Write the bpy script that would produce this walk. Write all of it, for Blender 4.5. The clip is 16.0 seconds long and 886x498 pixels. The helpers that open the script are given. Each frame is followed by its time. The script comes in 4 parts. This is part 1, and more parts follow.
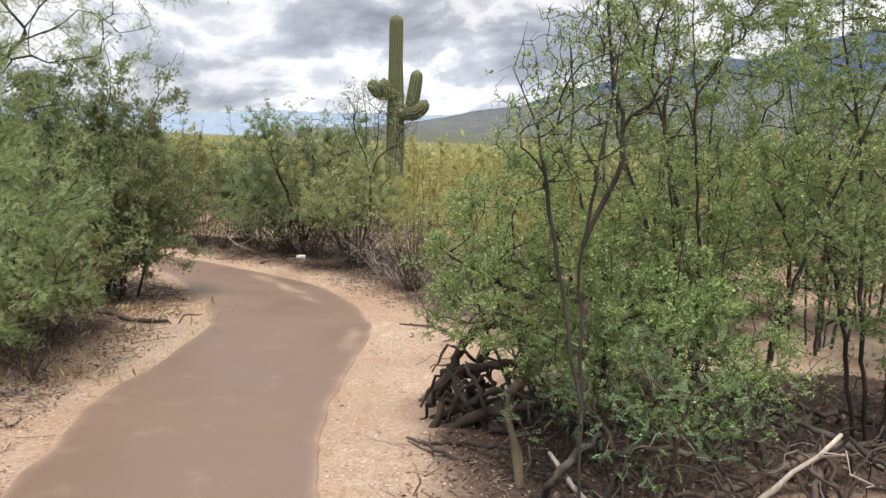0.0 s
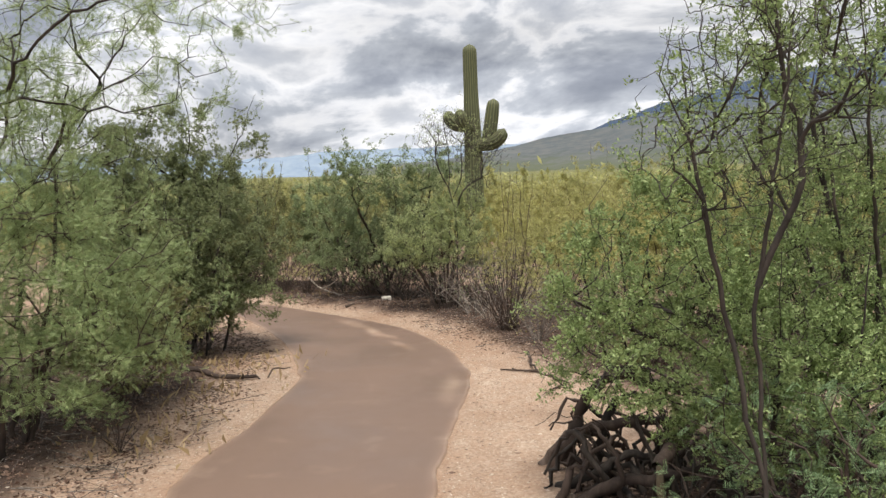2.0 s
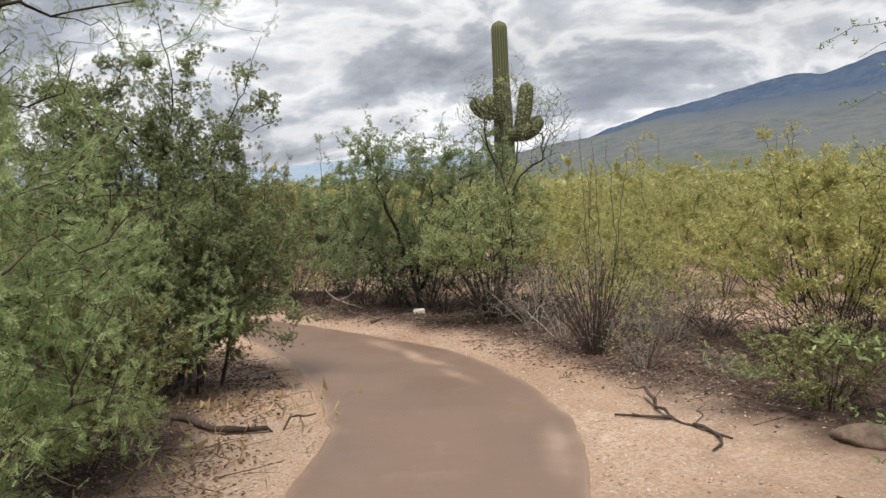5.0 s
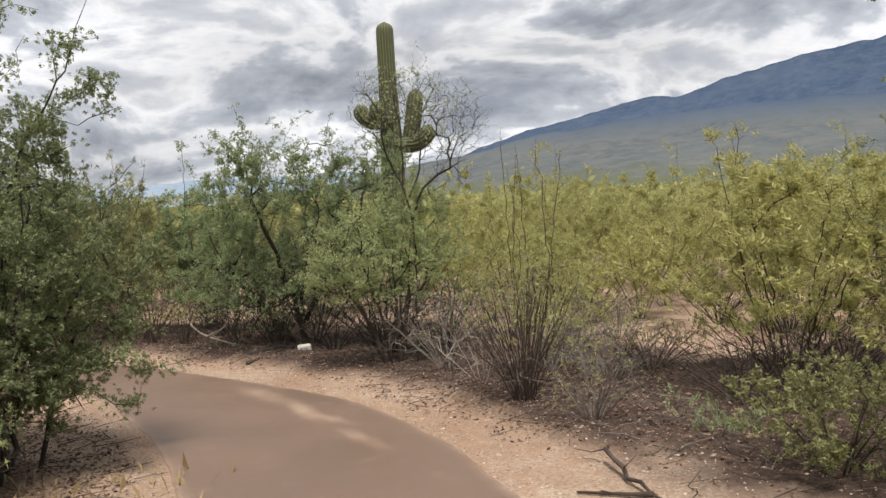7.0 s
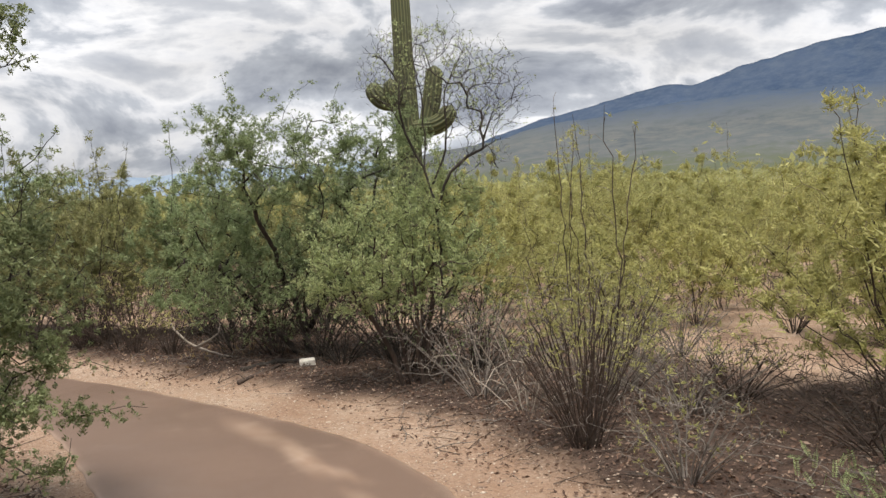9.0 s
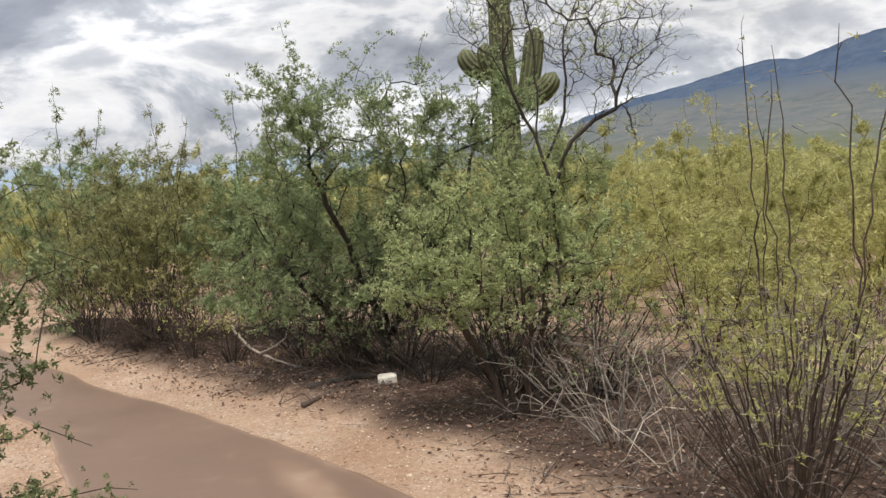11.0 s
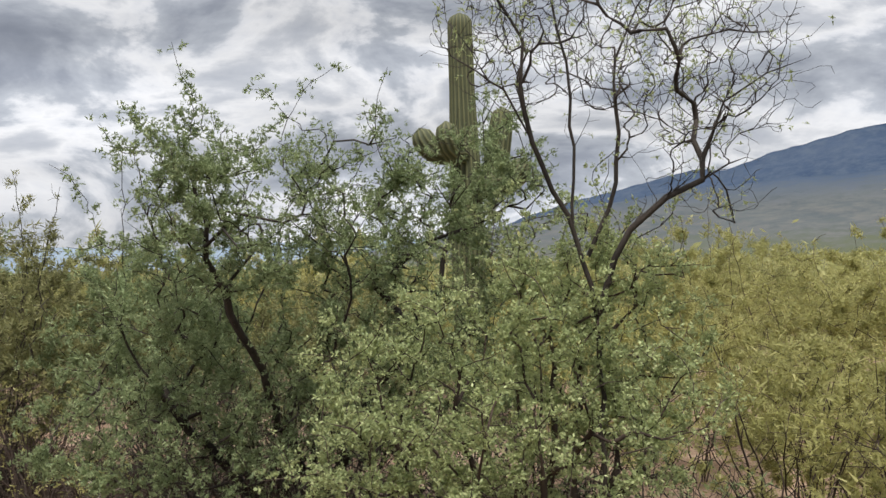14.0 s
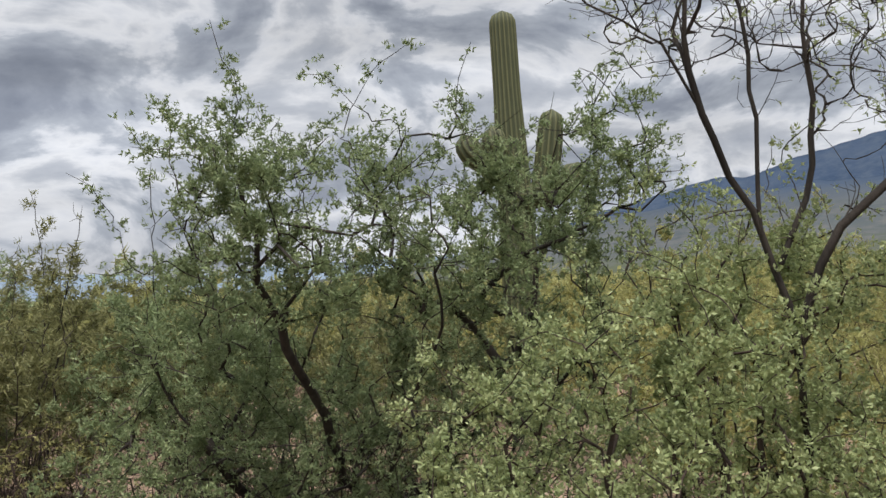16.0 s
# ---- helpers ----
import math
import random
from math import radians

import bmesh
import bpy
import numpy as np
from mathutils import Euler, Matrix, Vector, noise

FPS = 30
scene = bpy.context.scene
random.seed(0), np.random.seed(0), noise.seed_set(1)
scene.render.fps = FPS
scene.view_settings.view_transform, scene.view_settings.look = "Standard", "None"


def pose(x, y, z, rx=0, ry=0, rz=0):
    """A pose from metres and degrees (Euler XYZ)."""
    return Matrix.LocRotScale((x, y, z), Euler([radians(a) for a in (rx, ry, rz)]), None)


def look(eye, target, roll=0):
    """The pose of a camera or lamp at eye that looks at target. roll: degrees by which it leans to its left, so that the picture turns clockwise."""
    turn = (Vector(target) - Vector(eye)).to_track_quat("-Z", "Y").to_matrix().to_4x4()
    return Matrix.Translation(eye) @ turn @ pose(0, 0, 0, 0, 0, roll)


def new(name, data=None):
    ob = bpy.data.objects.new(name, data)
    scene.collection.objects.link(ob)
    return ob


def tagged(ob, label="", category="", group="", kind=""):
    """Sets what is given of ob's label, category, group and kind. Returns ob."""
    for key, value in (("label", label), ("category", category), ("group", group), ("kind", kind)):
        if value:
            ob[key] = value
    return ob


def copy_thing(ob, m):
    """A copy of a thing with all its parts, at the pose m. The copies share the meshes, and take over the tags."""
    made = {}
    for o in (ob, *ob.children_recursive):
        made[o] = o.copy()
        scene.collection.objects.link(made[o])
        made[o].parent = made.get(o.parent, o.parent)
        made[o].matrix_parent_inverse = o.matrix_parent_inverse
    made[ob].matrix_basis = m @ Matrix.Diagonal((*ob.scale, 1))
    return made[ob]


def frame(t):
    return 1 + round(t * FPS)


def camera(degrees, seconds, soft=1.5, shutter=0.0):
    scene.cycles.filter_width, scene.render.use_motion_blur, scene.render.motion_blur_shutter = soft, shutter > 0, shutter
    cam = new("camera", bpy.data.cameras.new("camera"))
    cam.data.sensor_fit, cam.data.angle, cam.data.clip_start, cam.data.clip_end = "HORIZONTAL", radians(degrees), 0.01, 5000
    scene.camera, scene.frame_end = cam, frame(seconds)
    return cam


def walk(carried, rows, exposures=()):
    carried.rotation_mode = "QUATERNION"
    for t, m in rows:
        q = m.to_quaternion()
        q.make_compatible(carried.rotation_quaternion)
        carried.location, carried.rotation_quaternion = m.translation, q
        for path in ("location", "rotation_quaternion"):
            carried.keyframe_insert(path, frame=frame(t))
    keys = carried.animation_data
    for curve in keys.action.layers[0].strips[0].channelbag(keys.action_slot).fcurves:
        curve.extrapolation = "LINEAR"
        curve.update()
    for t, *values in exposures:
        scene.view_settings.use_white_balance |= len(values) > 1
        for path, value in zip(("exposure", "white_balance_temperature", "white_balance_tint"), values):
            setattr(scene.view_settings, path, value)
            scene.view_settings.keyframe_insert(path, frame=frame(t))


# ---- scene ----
cam = camera(58.7, 16.0)
PATH = [
    (0, (0.083, 0.319, 1.641), (0.081, 2.605, 1.394), 1.7),
    (0.5, (0.120, 0.330, 1.669), (0.007, 2.616, 1.441), 0.6),
    (1, (0.097, 0.444, 1.673), (-0.109, 2.727, 1.482), -0.3),
    (1.5, (-0.048, 0.644, 1.681), (-0.285, 2.927, 1.532), -1.3),
    (2, (-0.141, 0.897, 1.659), (-0.363, 3.181, 1.501), -1.7),
    (2.5, (-0.228, 1.196, 1.689), (-0.574, 3.465, 1.536), -1.7),
    (3, (-0.402, 1.512, 1.615), (-0.777, 3.778, 1.482), -1.6),
    (3.2, (-0.436, 1.589, 1.648), (-0.772, 3.862, 1.513), -2.1),
    (5.3, (-1.030, 3.205, 1.427), (-1.205, 5.495, 1.296), -2.1),
    (5.5, (-1.081, 3.319, 1.432), (-1.218, 5.611, 1.301), -2.1),
    (6, (-1.165, 3.666, 1.433), (-1.219, 5.963, 1.302), -3.2),
    (6.5, (-1.174, 4.016, 1.428), (-1.145, 6.313, 1.324), -3.2),
    (7, (-1.199, 4.340, 1.428), (-1.055, 6.634, 1.333), -2.8),
    (7.5, (-1.224, 4.692, 1.440), (-0.852, 6.959, 1.314), -2.8),
    (8, (-1.225, 5.068, 1.429), (-0.848, 7.334, 1.295), -1.7),
    (8.5, (-1.248, 5.397, 1.427), (-1.009, 7.681, 1.294), -1.8),
    (9, (-1.248, 5.694, 1.449), (-1.144, 7.988, 1.325), -2.8),
    (9.5, (-1.216, 6.074, 1.452), (-1.309, 8.369, 1.331), -2.5),
    (10, (-1.232, 6.411, 1.466), (-1.396, 8.700, 1.310), -3.6),
    (10.2, (-1.251, 6.518, 1.467), (-1.395, 8.808, 1.306), -3.9),
    (12.3, (-1.460, 8.188, 1.421), (-1.663, 10.473, 1.256), -1.7),
    (12.5, (-1.475, 8.289, 1.435), (-1.641, 10.577, 1.259), -1.8),
    (13, (-1.508, 8.527, 1.452), (-1.580, 10.823, 1.328), -2.4),
    (13.5, (-1.512, 8.778, 1.475), (-1.550, 11.078, 1.442), -2.3),
    (14, (-1.577, 8.963, 1.527), (-1.547, 11.260, 1.636), -1.5),
    (14.5, (-1.679, 9.108, 1.556), (-1.642, 11.394, 1.796), -2.3),
    (15, (-1.726, 9.299, 1.567), (-1.725, 11.585, 1.820), -1.7),
    (15.5, (-1.777, 9.484, 1.567), (-1.801, 11.773, 1.795), -1.3),
    (16, (-1.881, 9.660, 1.565), (-1.914, 11.954, 1.724), -3.1),
]
EXPOSURES = [(0.0, 0.35, 6500, 10), (1.0, 0.27, 6550, 10), (3.0, 0.13, 6600, 10), (9.5, 0.09, 6650, 10), (12.5, 0.2, 6650, 10), (13.5, 0.2, 6600, 10), (14.0, 0.0, 6500, 10), (14.5, -0.66, 6350, 10), (15.0, -0.64, 6300, 10), (15.5, -0.36, 6300, 10), (16.0, -0.18, 6350, 10)]
walk(cam, [(t, look(eye, target, roll)) for t, eye, target, roll in PATH], EXPOSURES)

# ---------------------------------------------------------------- world, sun
world = bpy.data.worlds.new("sky")
scene.world = world
world.use_nodes = True
wt = world.node_tree
wt.nodes.clear()


def wn(kind, **kw):
    n = wt.nodes.new(kind)
    for k, v in kw.items():
        n.inputs[k.replace("_", " ")].default_value = v
    return n


SUN_EL, SUN_AZ = 67.0, 178.0  # degrees above the plain; clockwise from the y axis
sky = wt.nodes.new("ShaderNodeTexSky")
sky.sky_type, sky.sun_disc = "NISHITA", False
sky.sun_elevation, sky.sun_rotation = radians(SUN_EL), radians(SUN_AZ)
skyc = wn("ShaderNodeVectorMath")
skyc.operation = "SCALE"
skyc.inputs["Scale"].default_value = 0.1
wt.links.new(sky.outputs[0], skyc.inputs[0])
tc = wt.nodes.new("ShaderNodeTexCoord")
sep = wt.nodes.new("ShaderNodeSeparateXYZ")
wt.links.new(tc.outputs["Generated"], sep.inputs[0])


def wmath(op, a, b):
    n = wt.nodes.new("ShaderNodeMath")
    n.operation = op
    for i, v in enumerate((a, b)):
        if hasattr(v, "is_linked"):
            wt.links.new(v, n.inputs[i])
        else:
            n.inputs[i].default_value = v
    return n.outputs[0]


zz = wmath("ADD", wmath("MAXIMUM", sep.outputs[2], 0.0), 0.5)
com = wt.nodes.new("ShaderNodeCombineXYZ")
wt.links.new(wmath("DIVIDE", sep.outputs[0], zz), com.inputs[0])
wt.links.new(wmath("DIVIDE", sep.outputs[1], zz), com.inputs[1])
wt.links.new(wmath("MULTIPLY", sep.outputs[2], 2.6), com.inputs[2])
shift = wt.nodes.new("ShaderNodeMapping")
shift.inputs["Location"].default_value = (3.1, 7.7, 0.4)
shift.inputs["Scale"].default_value = (1.0, 1.0, 2.1)
wt.links.new(tc.outputs["Generated"], shift.inputs[0])
big = wn("ShaderNodeTexNoise", Scale=4.3, Detail=10.0, Roughness=0.55, Distortion=0.35)
wt.links.new(shift.outputs[0], big.inputs["Vector"])
shade = wt.nodes.new("ShaderNodeValToRGB")
wt.links.new(big.outputs[0], shade.inputs[0])
cr = shade.color_ramp
cr.elements[0].position, cr.elements[0].color = 0.33, (0.50, 0.54, 0.62, 1)
cr.elements[1].position, cr.elements[1].color = 0.72, (0.25, 0.28, 0.35, 1)
for p, c in ((0.42, (0.70, 0.73, 0.79, 1)), (0.475, (1.02, 1.03, 1.06, 1)), (0.505, (0.92, 0.94, 0.99, 1)), (0.54, (0.60, 0.64, 0.71, 1)), (0.61, (0.39, 0.425, 0.50, 1))):
    cr.elements.new(p).color = c
streak = wt.nodes.new("ShaderNodeMapping")
streak.inputs["Scale"].default_value = (1.0, 1.2, 2.6)
wt.links.new(com.outputs[0], streak.inputs[0])
fine = wn("ShaderNodeTexNoise", Scale=1.3, Detail=7.0, Roughness=0.5)
wt.links.new(streak.outputs[0], fine.inputs["Vector"])
fr = wt.nodes.new("ShaderNodeMapRange")
fr.inputs["From Min"].default_value, fr.inputs["From Max"].default_value = 0.3, 0.7
fr.inputs["To Min"].default_value, fr.inputs["To Max"].default_value = 1.22, 0.74
wt.links.new(fine.outputs[0], fr.inputs[0])
cl = wt.nodes.new("ShaderNodeVectorMath")
cl.operation = "SCALE"
wt.links.new(shade.outputs[0], cl.inputs[0])
wt.links.new(fr.outputs[0], cl.inputs["Scale"])
cover = wn("ShaderNodeTexNoise", Scale=0.6, Detail=5.0)
wt.links.new(com.outputs[0], cover.inputs["Vector"])
cov = wt.nodes.new("ShaderNodeMapRange")
cov.inputs["From Min"].default_value, cov.inputs["From Max"].default_value = 0.28, 0.42
wt.links.new(cover.outputs[0], cov.inputs[0])
mixs = wt.nodes.new("ShaderNodeMix")
mixs.data_type = "RGBA"
wt.links.new(cov.outputs[0], mixs.inputs[0])
wt.links.new(skyc.outputs[0], mixs.inputs[6])
wt.links.new(cl.outputs[0], mixs.inputs[7])
bg = wt.nodes.new("ShaderNodeBackground")
wt.links.new(mixs.outputs[2], bg.inputs[0])
bg.inputs[1].default_value = 0.86
wo = wt.nodes.new("ShaderNodeOutputWorld")
wt.links.new(bg.outputs[0], wo.inputs[0])

sun = new("sun", bpy.data.lights.new("sun", "SUN"))
sun.data.energy, sun.data.angle, sun.data.color = 4.4, radians(16), (1.0, 0.95, 0.87)
sun_way = Vector((math.sin(radians(SUN_AZ)) * math.cos(radians(SUN_EL)), math.cos(radians(SUN_AZ)) * math.cos(radians(SUN_EL)), math.sin(radians(SUN_EL))))
sun.matrix_world = look(sun_way * 60, (0, 0, 0))


# ---------------------------------------------------------------- materials
class Mat:
    """A node material with short-hands for its links."""

    def __init__(self, name, rough=0.85):
        self.m = bpy.data.materials.new(name)
        self.m.use_nodes = True
        self.t = self.m.node_tree
        self.t.nodes.clear()
        self.out = self.t.nodes.new("ShaderNodeOutputMaterial")
        self.b = self.node("ShaderNodeBsdfPrincipled", Roughness=rough)
        self.link(self.b.outputs[0], self.out.inputs[0])
        self.obj = self.t.nodes.new("ShaderNodeTexCoord").outputs["Object"]

    def node(self, kind, **kw):
        n = self.t.nodes.new(kind)
        for k, v in kw.items():
            n.inputs[k.replace("_", " ")].default_value = v
        return n

    def link(self, a, b):
        self.t.links.new(a, b)

    def noise(self, scale, detail=4.0, rough=0.55, stretch=None):
        n = self.node("ShaderNodeTexNoise", Scale=scale, Detail=detail, Roughness=rough)
        src = self.obj
        if stretch:
            mp = self.t.nodes.new("ShaderNodeMapping")
            mp.inputs["Scale"].default_value = stretch
            self.link(src, mp.inputs[0])
            src = mp.outputs[0]
        self.link(src, n.inputs["Vector"])
        return n.outputs[0]

    def ramp(self, fac, *stops):
        n = self.t.nodes.new("ShaderNodeValToRGB")
        self.link(fac, n.inputs[0])
        e = n.color_ramp.elements
        while len(e) < len(stops):
            e.new(0.5)
        for el, (p, c) in zip(e, stops):
            el.position, el.color = p, (*c, 1) if len(c) == 3 else c
        return n.outputs[0]

    def mix(self, fac, a, b, mode="MIX"):
        n = self.t.nodes.new("ShaderNodeMix")
        n.data_type, n.blend_type = "RGBA", mode
        for v, i in ((fac, 0), (a, 6), (b, 7)):
            if hasattr(v, "is_linked"):
                self.link(v, n.inputs[i])
            else:
                n.inputs[i].default_value = v if i == 0 else (*v, 1)
        return n.outputs[2]

    def scaled(self, fac, a, b, lo=0.0, hi=1.0):
        n = self.t.nodes.new("ShaderNodeMapRange")
        self.link(fac, n.inputs[0])
        for k, v in (("From Min", a), ("From Max", b), ("To Min", lo), ("To Max", hi)):
            n.inputs[k].default_value = v
        return n.outputs[0]

    def attr(self, name):
        n = self.t.nodes.new("ShaderNodeAttribute")
        n.attribute_name = name
        return n.outputs["Fac"]

    def color(self, c):
        self.link(c, self.b.inputs["Base Color"])
        return self

    def bump(self, h, strength, dist):
        n = self.node("ShaderNodeBump", Strength=strength, Distance=dist)
        self.link(h, n.inputs["Height"])
        self.link(n.outputs[0], self.b.inputs["Normal"])
        return self


def leaf_material(name, dark, mid, light, glow=0.32, vary=0.12, other=None):
    k = Mat(name, 0.55)
    rnd = k.t.nodes.new("ShaderNodeNewGeometry").outputs["Random Per Island"]
    a = k.ramp(rnd, (0.0, dark), (0.55, mid), (1.0, light))
    c = k.mix(k.scaled(k.noise(2.6, 3.0), 0.4, 0.7, 0.0, 0.4), a, dark)
    c = k.mix(k.scaled(k.t.nodes.new("ShaderNodeObjectInfo").outputs["Random"], 0.0, 1.0, 0.0, vary), c, other or tuple(0.75 * v for v in dark))
    k.color(c)
    k.b.inputs["Specular IOR Level"].default_value = 0.3
    tr = k.node("ShaderNodeBsdfTranslucent")
    k.link(k.mix(0.5, c, light), tr.inputs[0])
    mx = k.node("ShaderNodeMixShader")
    mx.inputs[0].default_value = glow
    k.link(k.b.outputs[0], mx.inputs[1])
    k.link(tr.outputs[0], mx.inputs[2])
    k.link(mx.outputs[0], k.out.inputs[0])
    return k.m


def bark_material(name, dark, light, scale=30.0):
    k = Mat(name, 0.9)
    n1 = k.noise(scale, 5.0, 0.65, (1, 1, 0.25))
    n2 = k.noise(3.0, 3.0)
    c = k.mix(k.scaled(n2, 0.35, 0.65), k.ramp(n1, (0.3, dark), (0.7, light)), k.ramp(n1, (0.35, tuple(0.6 * v for v in dark)), (0.75, dark)))
    k.color(c).bump(n1, 0.8, 0.01)
    return k.m


M_BARK = bark_material("dark_bark", (0.028, 0.022, 0.018), (0.085, 0.068, 0.056))
M_BARK_RED = bark_material("brown_bark", (0.045, 0.030, 0.023), (0.125, 0.088, 0.070))
M_TAN = bark_material("tan_twigs", (0.11, 0.085, 0.05), (0.22, 0.18, 0.11))
M_GREY = bark_material("grey_dead_wood", (0.13, 0.11, 0.095), (0.34, 0.30, 0.265), 45.0)
M_PALE = bark_material("bleached_wood", (0.32, 0.27, 0.22), (0.62, 0.55, 0.47), 45.0)
M_FEATHER = leaf_material("feathery_green_leaves", (0.135, 0.19, 0.075), (0.275, 0.36, 0.15), (0.475, 0.56, 0.28))
M_DARKLEAF = leaf_material("dull_green_leaves", (0.10, 0.125, 0.058), (0.20, 0.24, 0.11), (0.38, 0.42, 0.22))
M_BRIGHT = leaf_material("bright_green_leaves", (0.105, 0.155, 0.055), (0.235, 0.32, 0.12), (0.455, 0.55, 0.25))
M_PALELEAF = leaf_material("pale_green_leaves", (0.215, 0.27, 0.125), (0.41, 0.47, 0.22), (0.65, 0.70, 0.37))
M_CREO = leaf_material("yellow_green_leaves", (0.255, 0.255, 0.09), (0.465, 0.45, 0.165), (0.68, 0.64, 0.30), 0.42, 0.6, (0.25, 0.275, 0.115))
M_MESQ = leaf_material("grey_green_leaves", (0.125, 0.17, 0.078), (0.26, 0.33, 0.16), (0.47, 0.54, 0.29))
M_SAPLING = leaf_material("blue_green_leaves", (0.085, 0.15, 0.07), (0.19, 0.295, 0.145), (0.38, 0.50, 0.27))
M_OLIVE = leaf_material("olive_leaves", (0.125, 0.135, 0.055), (0.25, 0.255, 0.11), (0.43, 0.42, 0.20))
M_STRAW = leaf_material("straw", (0.25, 0.18, 0.09), (0.42, 0.31, 0.17), (0.58, 0.45, 0.27), 0.2)
M_DRYLEAF = leaf_material("dry_litter", (0.07, 0.04, 0.029), (0.18, 0.11, 0.08), (0.36, 0.25, 0.18), 0.05)


def ground_material():
    k = Mat("desert_soil", 0.95)
    n_big, n_mid, n_fine, n_grit = k.noise(0.7, 4.0), k.noise(6.0, 5.0, 0.6), k.noise(38.0, 6.0, 0.78), k.noise(110.0, 3.0, 0.65)
    n_lit = k.noise(22.0, 6.0, 0.8)
    vor = k.node("ShaderNodeTexVoronoi", Scale=48.0)
    k.link(k.obj, vor.inputs["Vector"])
    grit = k.mix(0.5, k.ramp(n_fine, (0.32, (0.33, 0.235, 0.165)), (0.68, (0.76, 0.61, 0.48))), k.ramp(vor.outputs["Color"], (0.1, (0.30, 0.21, 0.155)), (0.5, (0.60, 0.46, 0.355)), (0.9, (0.84, 0.72, 0.60))))
    sand = k.mix(k.scaled(n_mid, 0.3, 0.7), grit, k.mix(0.5, grit, (0.50, 0.30, 0.185)))
    soil = k.ramp(n_fine, (0.3, (0.22, 0.125, 0.075)), (0.7, (0.46, 0.30, 0.20)))
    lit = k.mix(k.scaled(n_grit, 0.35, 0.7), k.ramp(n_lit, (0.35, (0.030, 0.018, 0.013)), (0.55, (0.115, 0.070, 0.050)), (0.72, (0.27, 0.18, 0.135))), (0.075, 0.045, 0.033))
    edge = k.mix(k.scaled(n_big, 0.3, 0.7), sand, k.mix(0.6, sand, soil))
    c = k.mix(k.attr("rust"), edge, k.mix(0.35, soil, (0.36, 0.18, 0.10)))
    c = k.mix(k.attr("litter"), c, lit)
    scrub = k.ramp(k.noise(0.035, 9.0, 0.75), (0.35, (0.10, 0.115, 0.035)), (0.55, (0.19, 0.185, 0.06)), (0.75, (0.30, 0.25, 0.13)))
    c = k.mix(k.attr("scrub"), c, scrub)
    c = k.mix(0.2, c, (0.0, 0.0, 0.0))
    k.color(c).bump(k.mix(0.5, n_fine, vor.outputs["Distance"]), 1.0, 0.02)
    return k.m


def asphalt_material():
    k = Mat("brown_asphalt", 0.8)
    n1, n2, n3 = k.noise(0.9, 4.0, 0.5), k.noise(160.0, 3.0, 0.6), k.noise(3.2, 5.0, 0.6)
    base = k.ramp(n2, (0.3, (0.142, 0.092, 0.066)), (0.7, (0.212, 0.141, 0.106)))
    c = k.mix(k.scaled(n1, 0.35, 0.65, 0.0, 0.75), base, k.mix(0.6, base, (0.170, 0.118, 0.096)))
    pale = k.mix(0.5, base, (0.40, 0.29, 0.22))
    c = k.mix(k.scaled(n3, 0.58, 0.74, 0.0, 0.45), c, pale)
    c = k.mix(k.attr("dust"), c, k.ramp(n3, (0.35, (0.34, 0.215, 0.145)), (0.65, (0.50, 0.37, 0.28))))
    k.color(c)
    k.link(k.scaled(n1, 0.38, 0.62, 0.62, 0.36), k.b.inputs["Roughness"])
    k.bump(n2, 0.22, 0.004)
    return k.m


def stone_material(name, a, b):
    k = Mat(name, 0.9)
    n = k.noise(22.0, 5.0, 0.65)
    k.color(k.ramp(n, (0.3, a), (0.7, b))).bump(n, 0.5, 0.01)
    return k.m


def pebble_material():
    k = Mat("pebbles", 0.9)
    rnd = k.t.nodes.new("ShaderNodeNewGeometry").outputs["Random Per Island"]
    k.color(k.ramp(rnd, (0.0, (0.16, 0.10, 0.075)), (0.3, (0.40, 0.29, 0.22)), (0.8, (0.54, 0.43, 0.34)), (1.0, (0.64, 0.55, 0.46))))
    return k.m


def cactus_material():
    k = Mat("cactus_skin", 0.7)
    n = k.noise(5.0, 4.0)
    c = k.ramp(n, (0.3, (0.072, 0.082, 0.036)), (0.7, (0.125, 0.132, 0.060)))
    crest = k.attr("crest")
    # Shade between the ribs is put into the colour; crests are mixed paler.
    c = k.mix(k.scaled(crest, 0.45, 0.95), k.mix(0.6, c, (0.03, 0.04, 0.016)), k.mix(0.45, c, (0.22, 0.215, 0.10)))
    k.color(c)
    return k.m


def mountain_material(name, a, b, c2, belts=()):
    k = Mat(name, 1.0)
    k.b.inputs["Specular IOR Level"].default_value = 0.0
    n = k.noise(0.004, 9.0, 0.7)
    n2 = k.noise(0.018, 8.0, 0.75)
    c = k.mix(k.scaled(n2, 0.42, 0.62, 0.0, 0.75), k.ramp(n, (0.35, a), (0.65, b)), c2)
    # Colour belts by height; the blue upper one carries painted-in haze.
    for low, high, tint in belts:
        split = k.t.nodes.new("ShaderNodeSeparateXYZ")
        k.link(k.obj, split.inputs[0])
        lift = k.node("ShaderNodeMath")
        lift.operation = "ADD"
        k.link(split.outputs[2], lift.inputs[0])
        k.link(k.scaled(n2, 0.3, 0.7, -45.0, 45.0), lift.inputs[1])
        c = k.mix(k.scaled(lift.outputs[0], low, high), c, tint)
    k.color(c)
    return k.m


M_GROUND, M_ASPHALT, M_PEBBLE, M_CACTUS = ground_material(), asphalt_material(), pebble_material(), cactus_material()
M_BLOCK = stone_material("white_stone", (0.55, 0.50, 0.43), (0.85, 0.82, 0.76))
M_ROCK = stone_material("tan_rock", (0.09, 0.062, 0.045), (0.21, 0.15, 0.115))


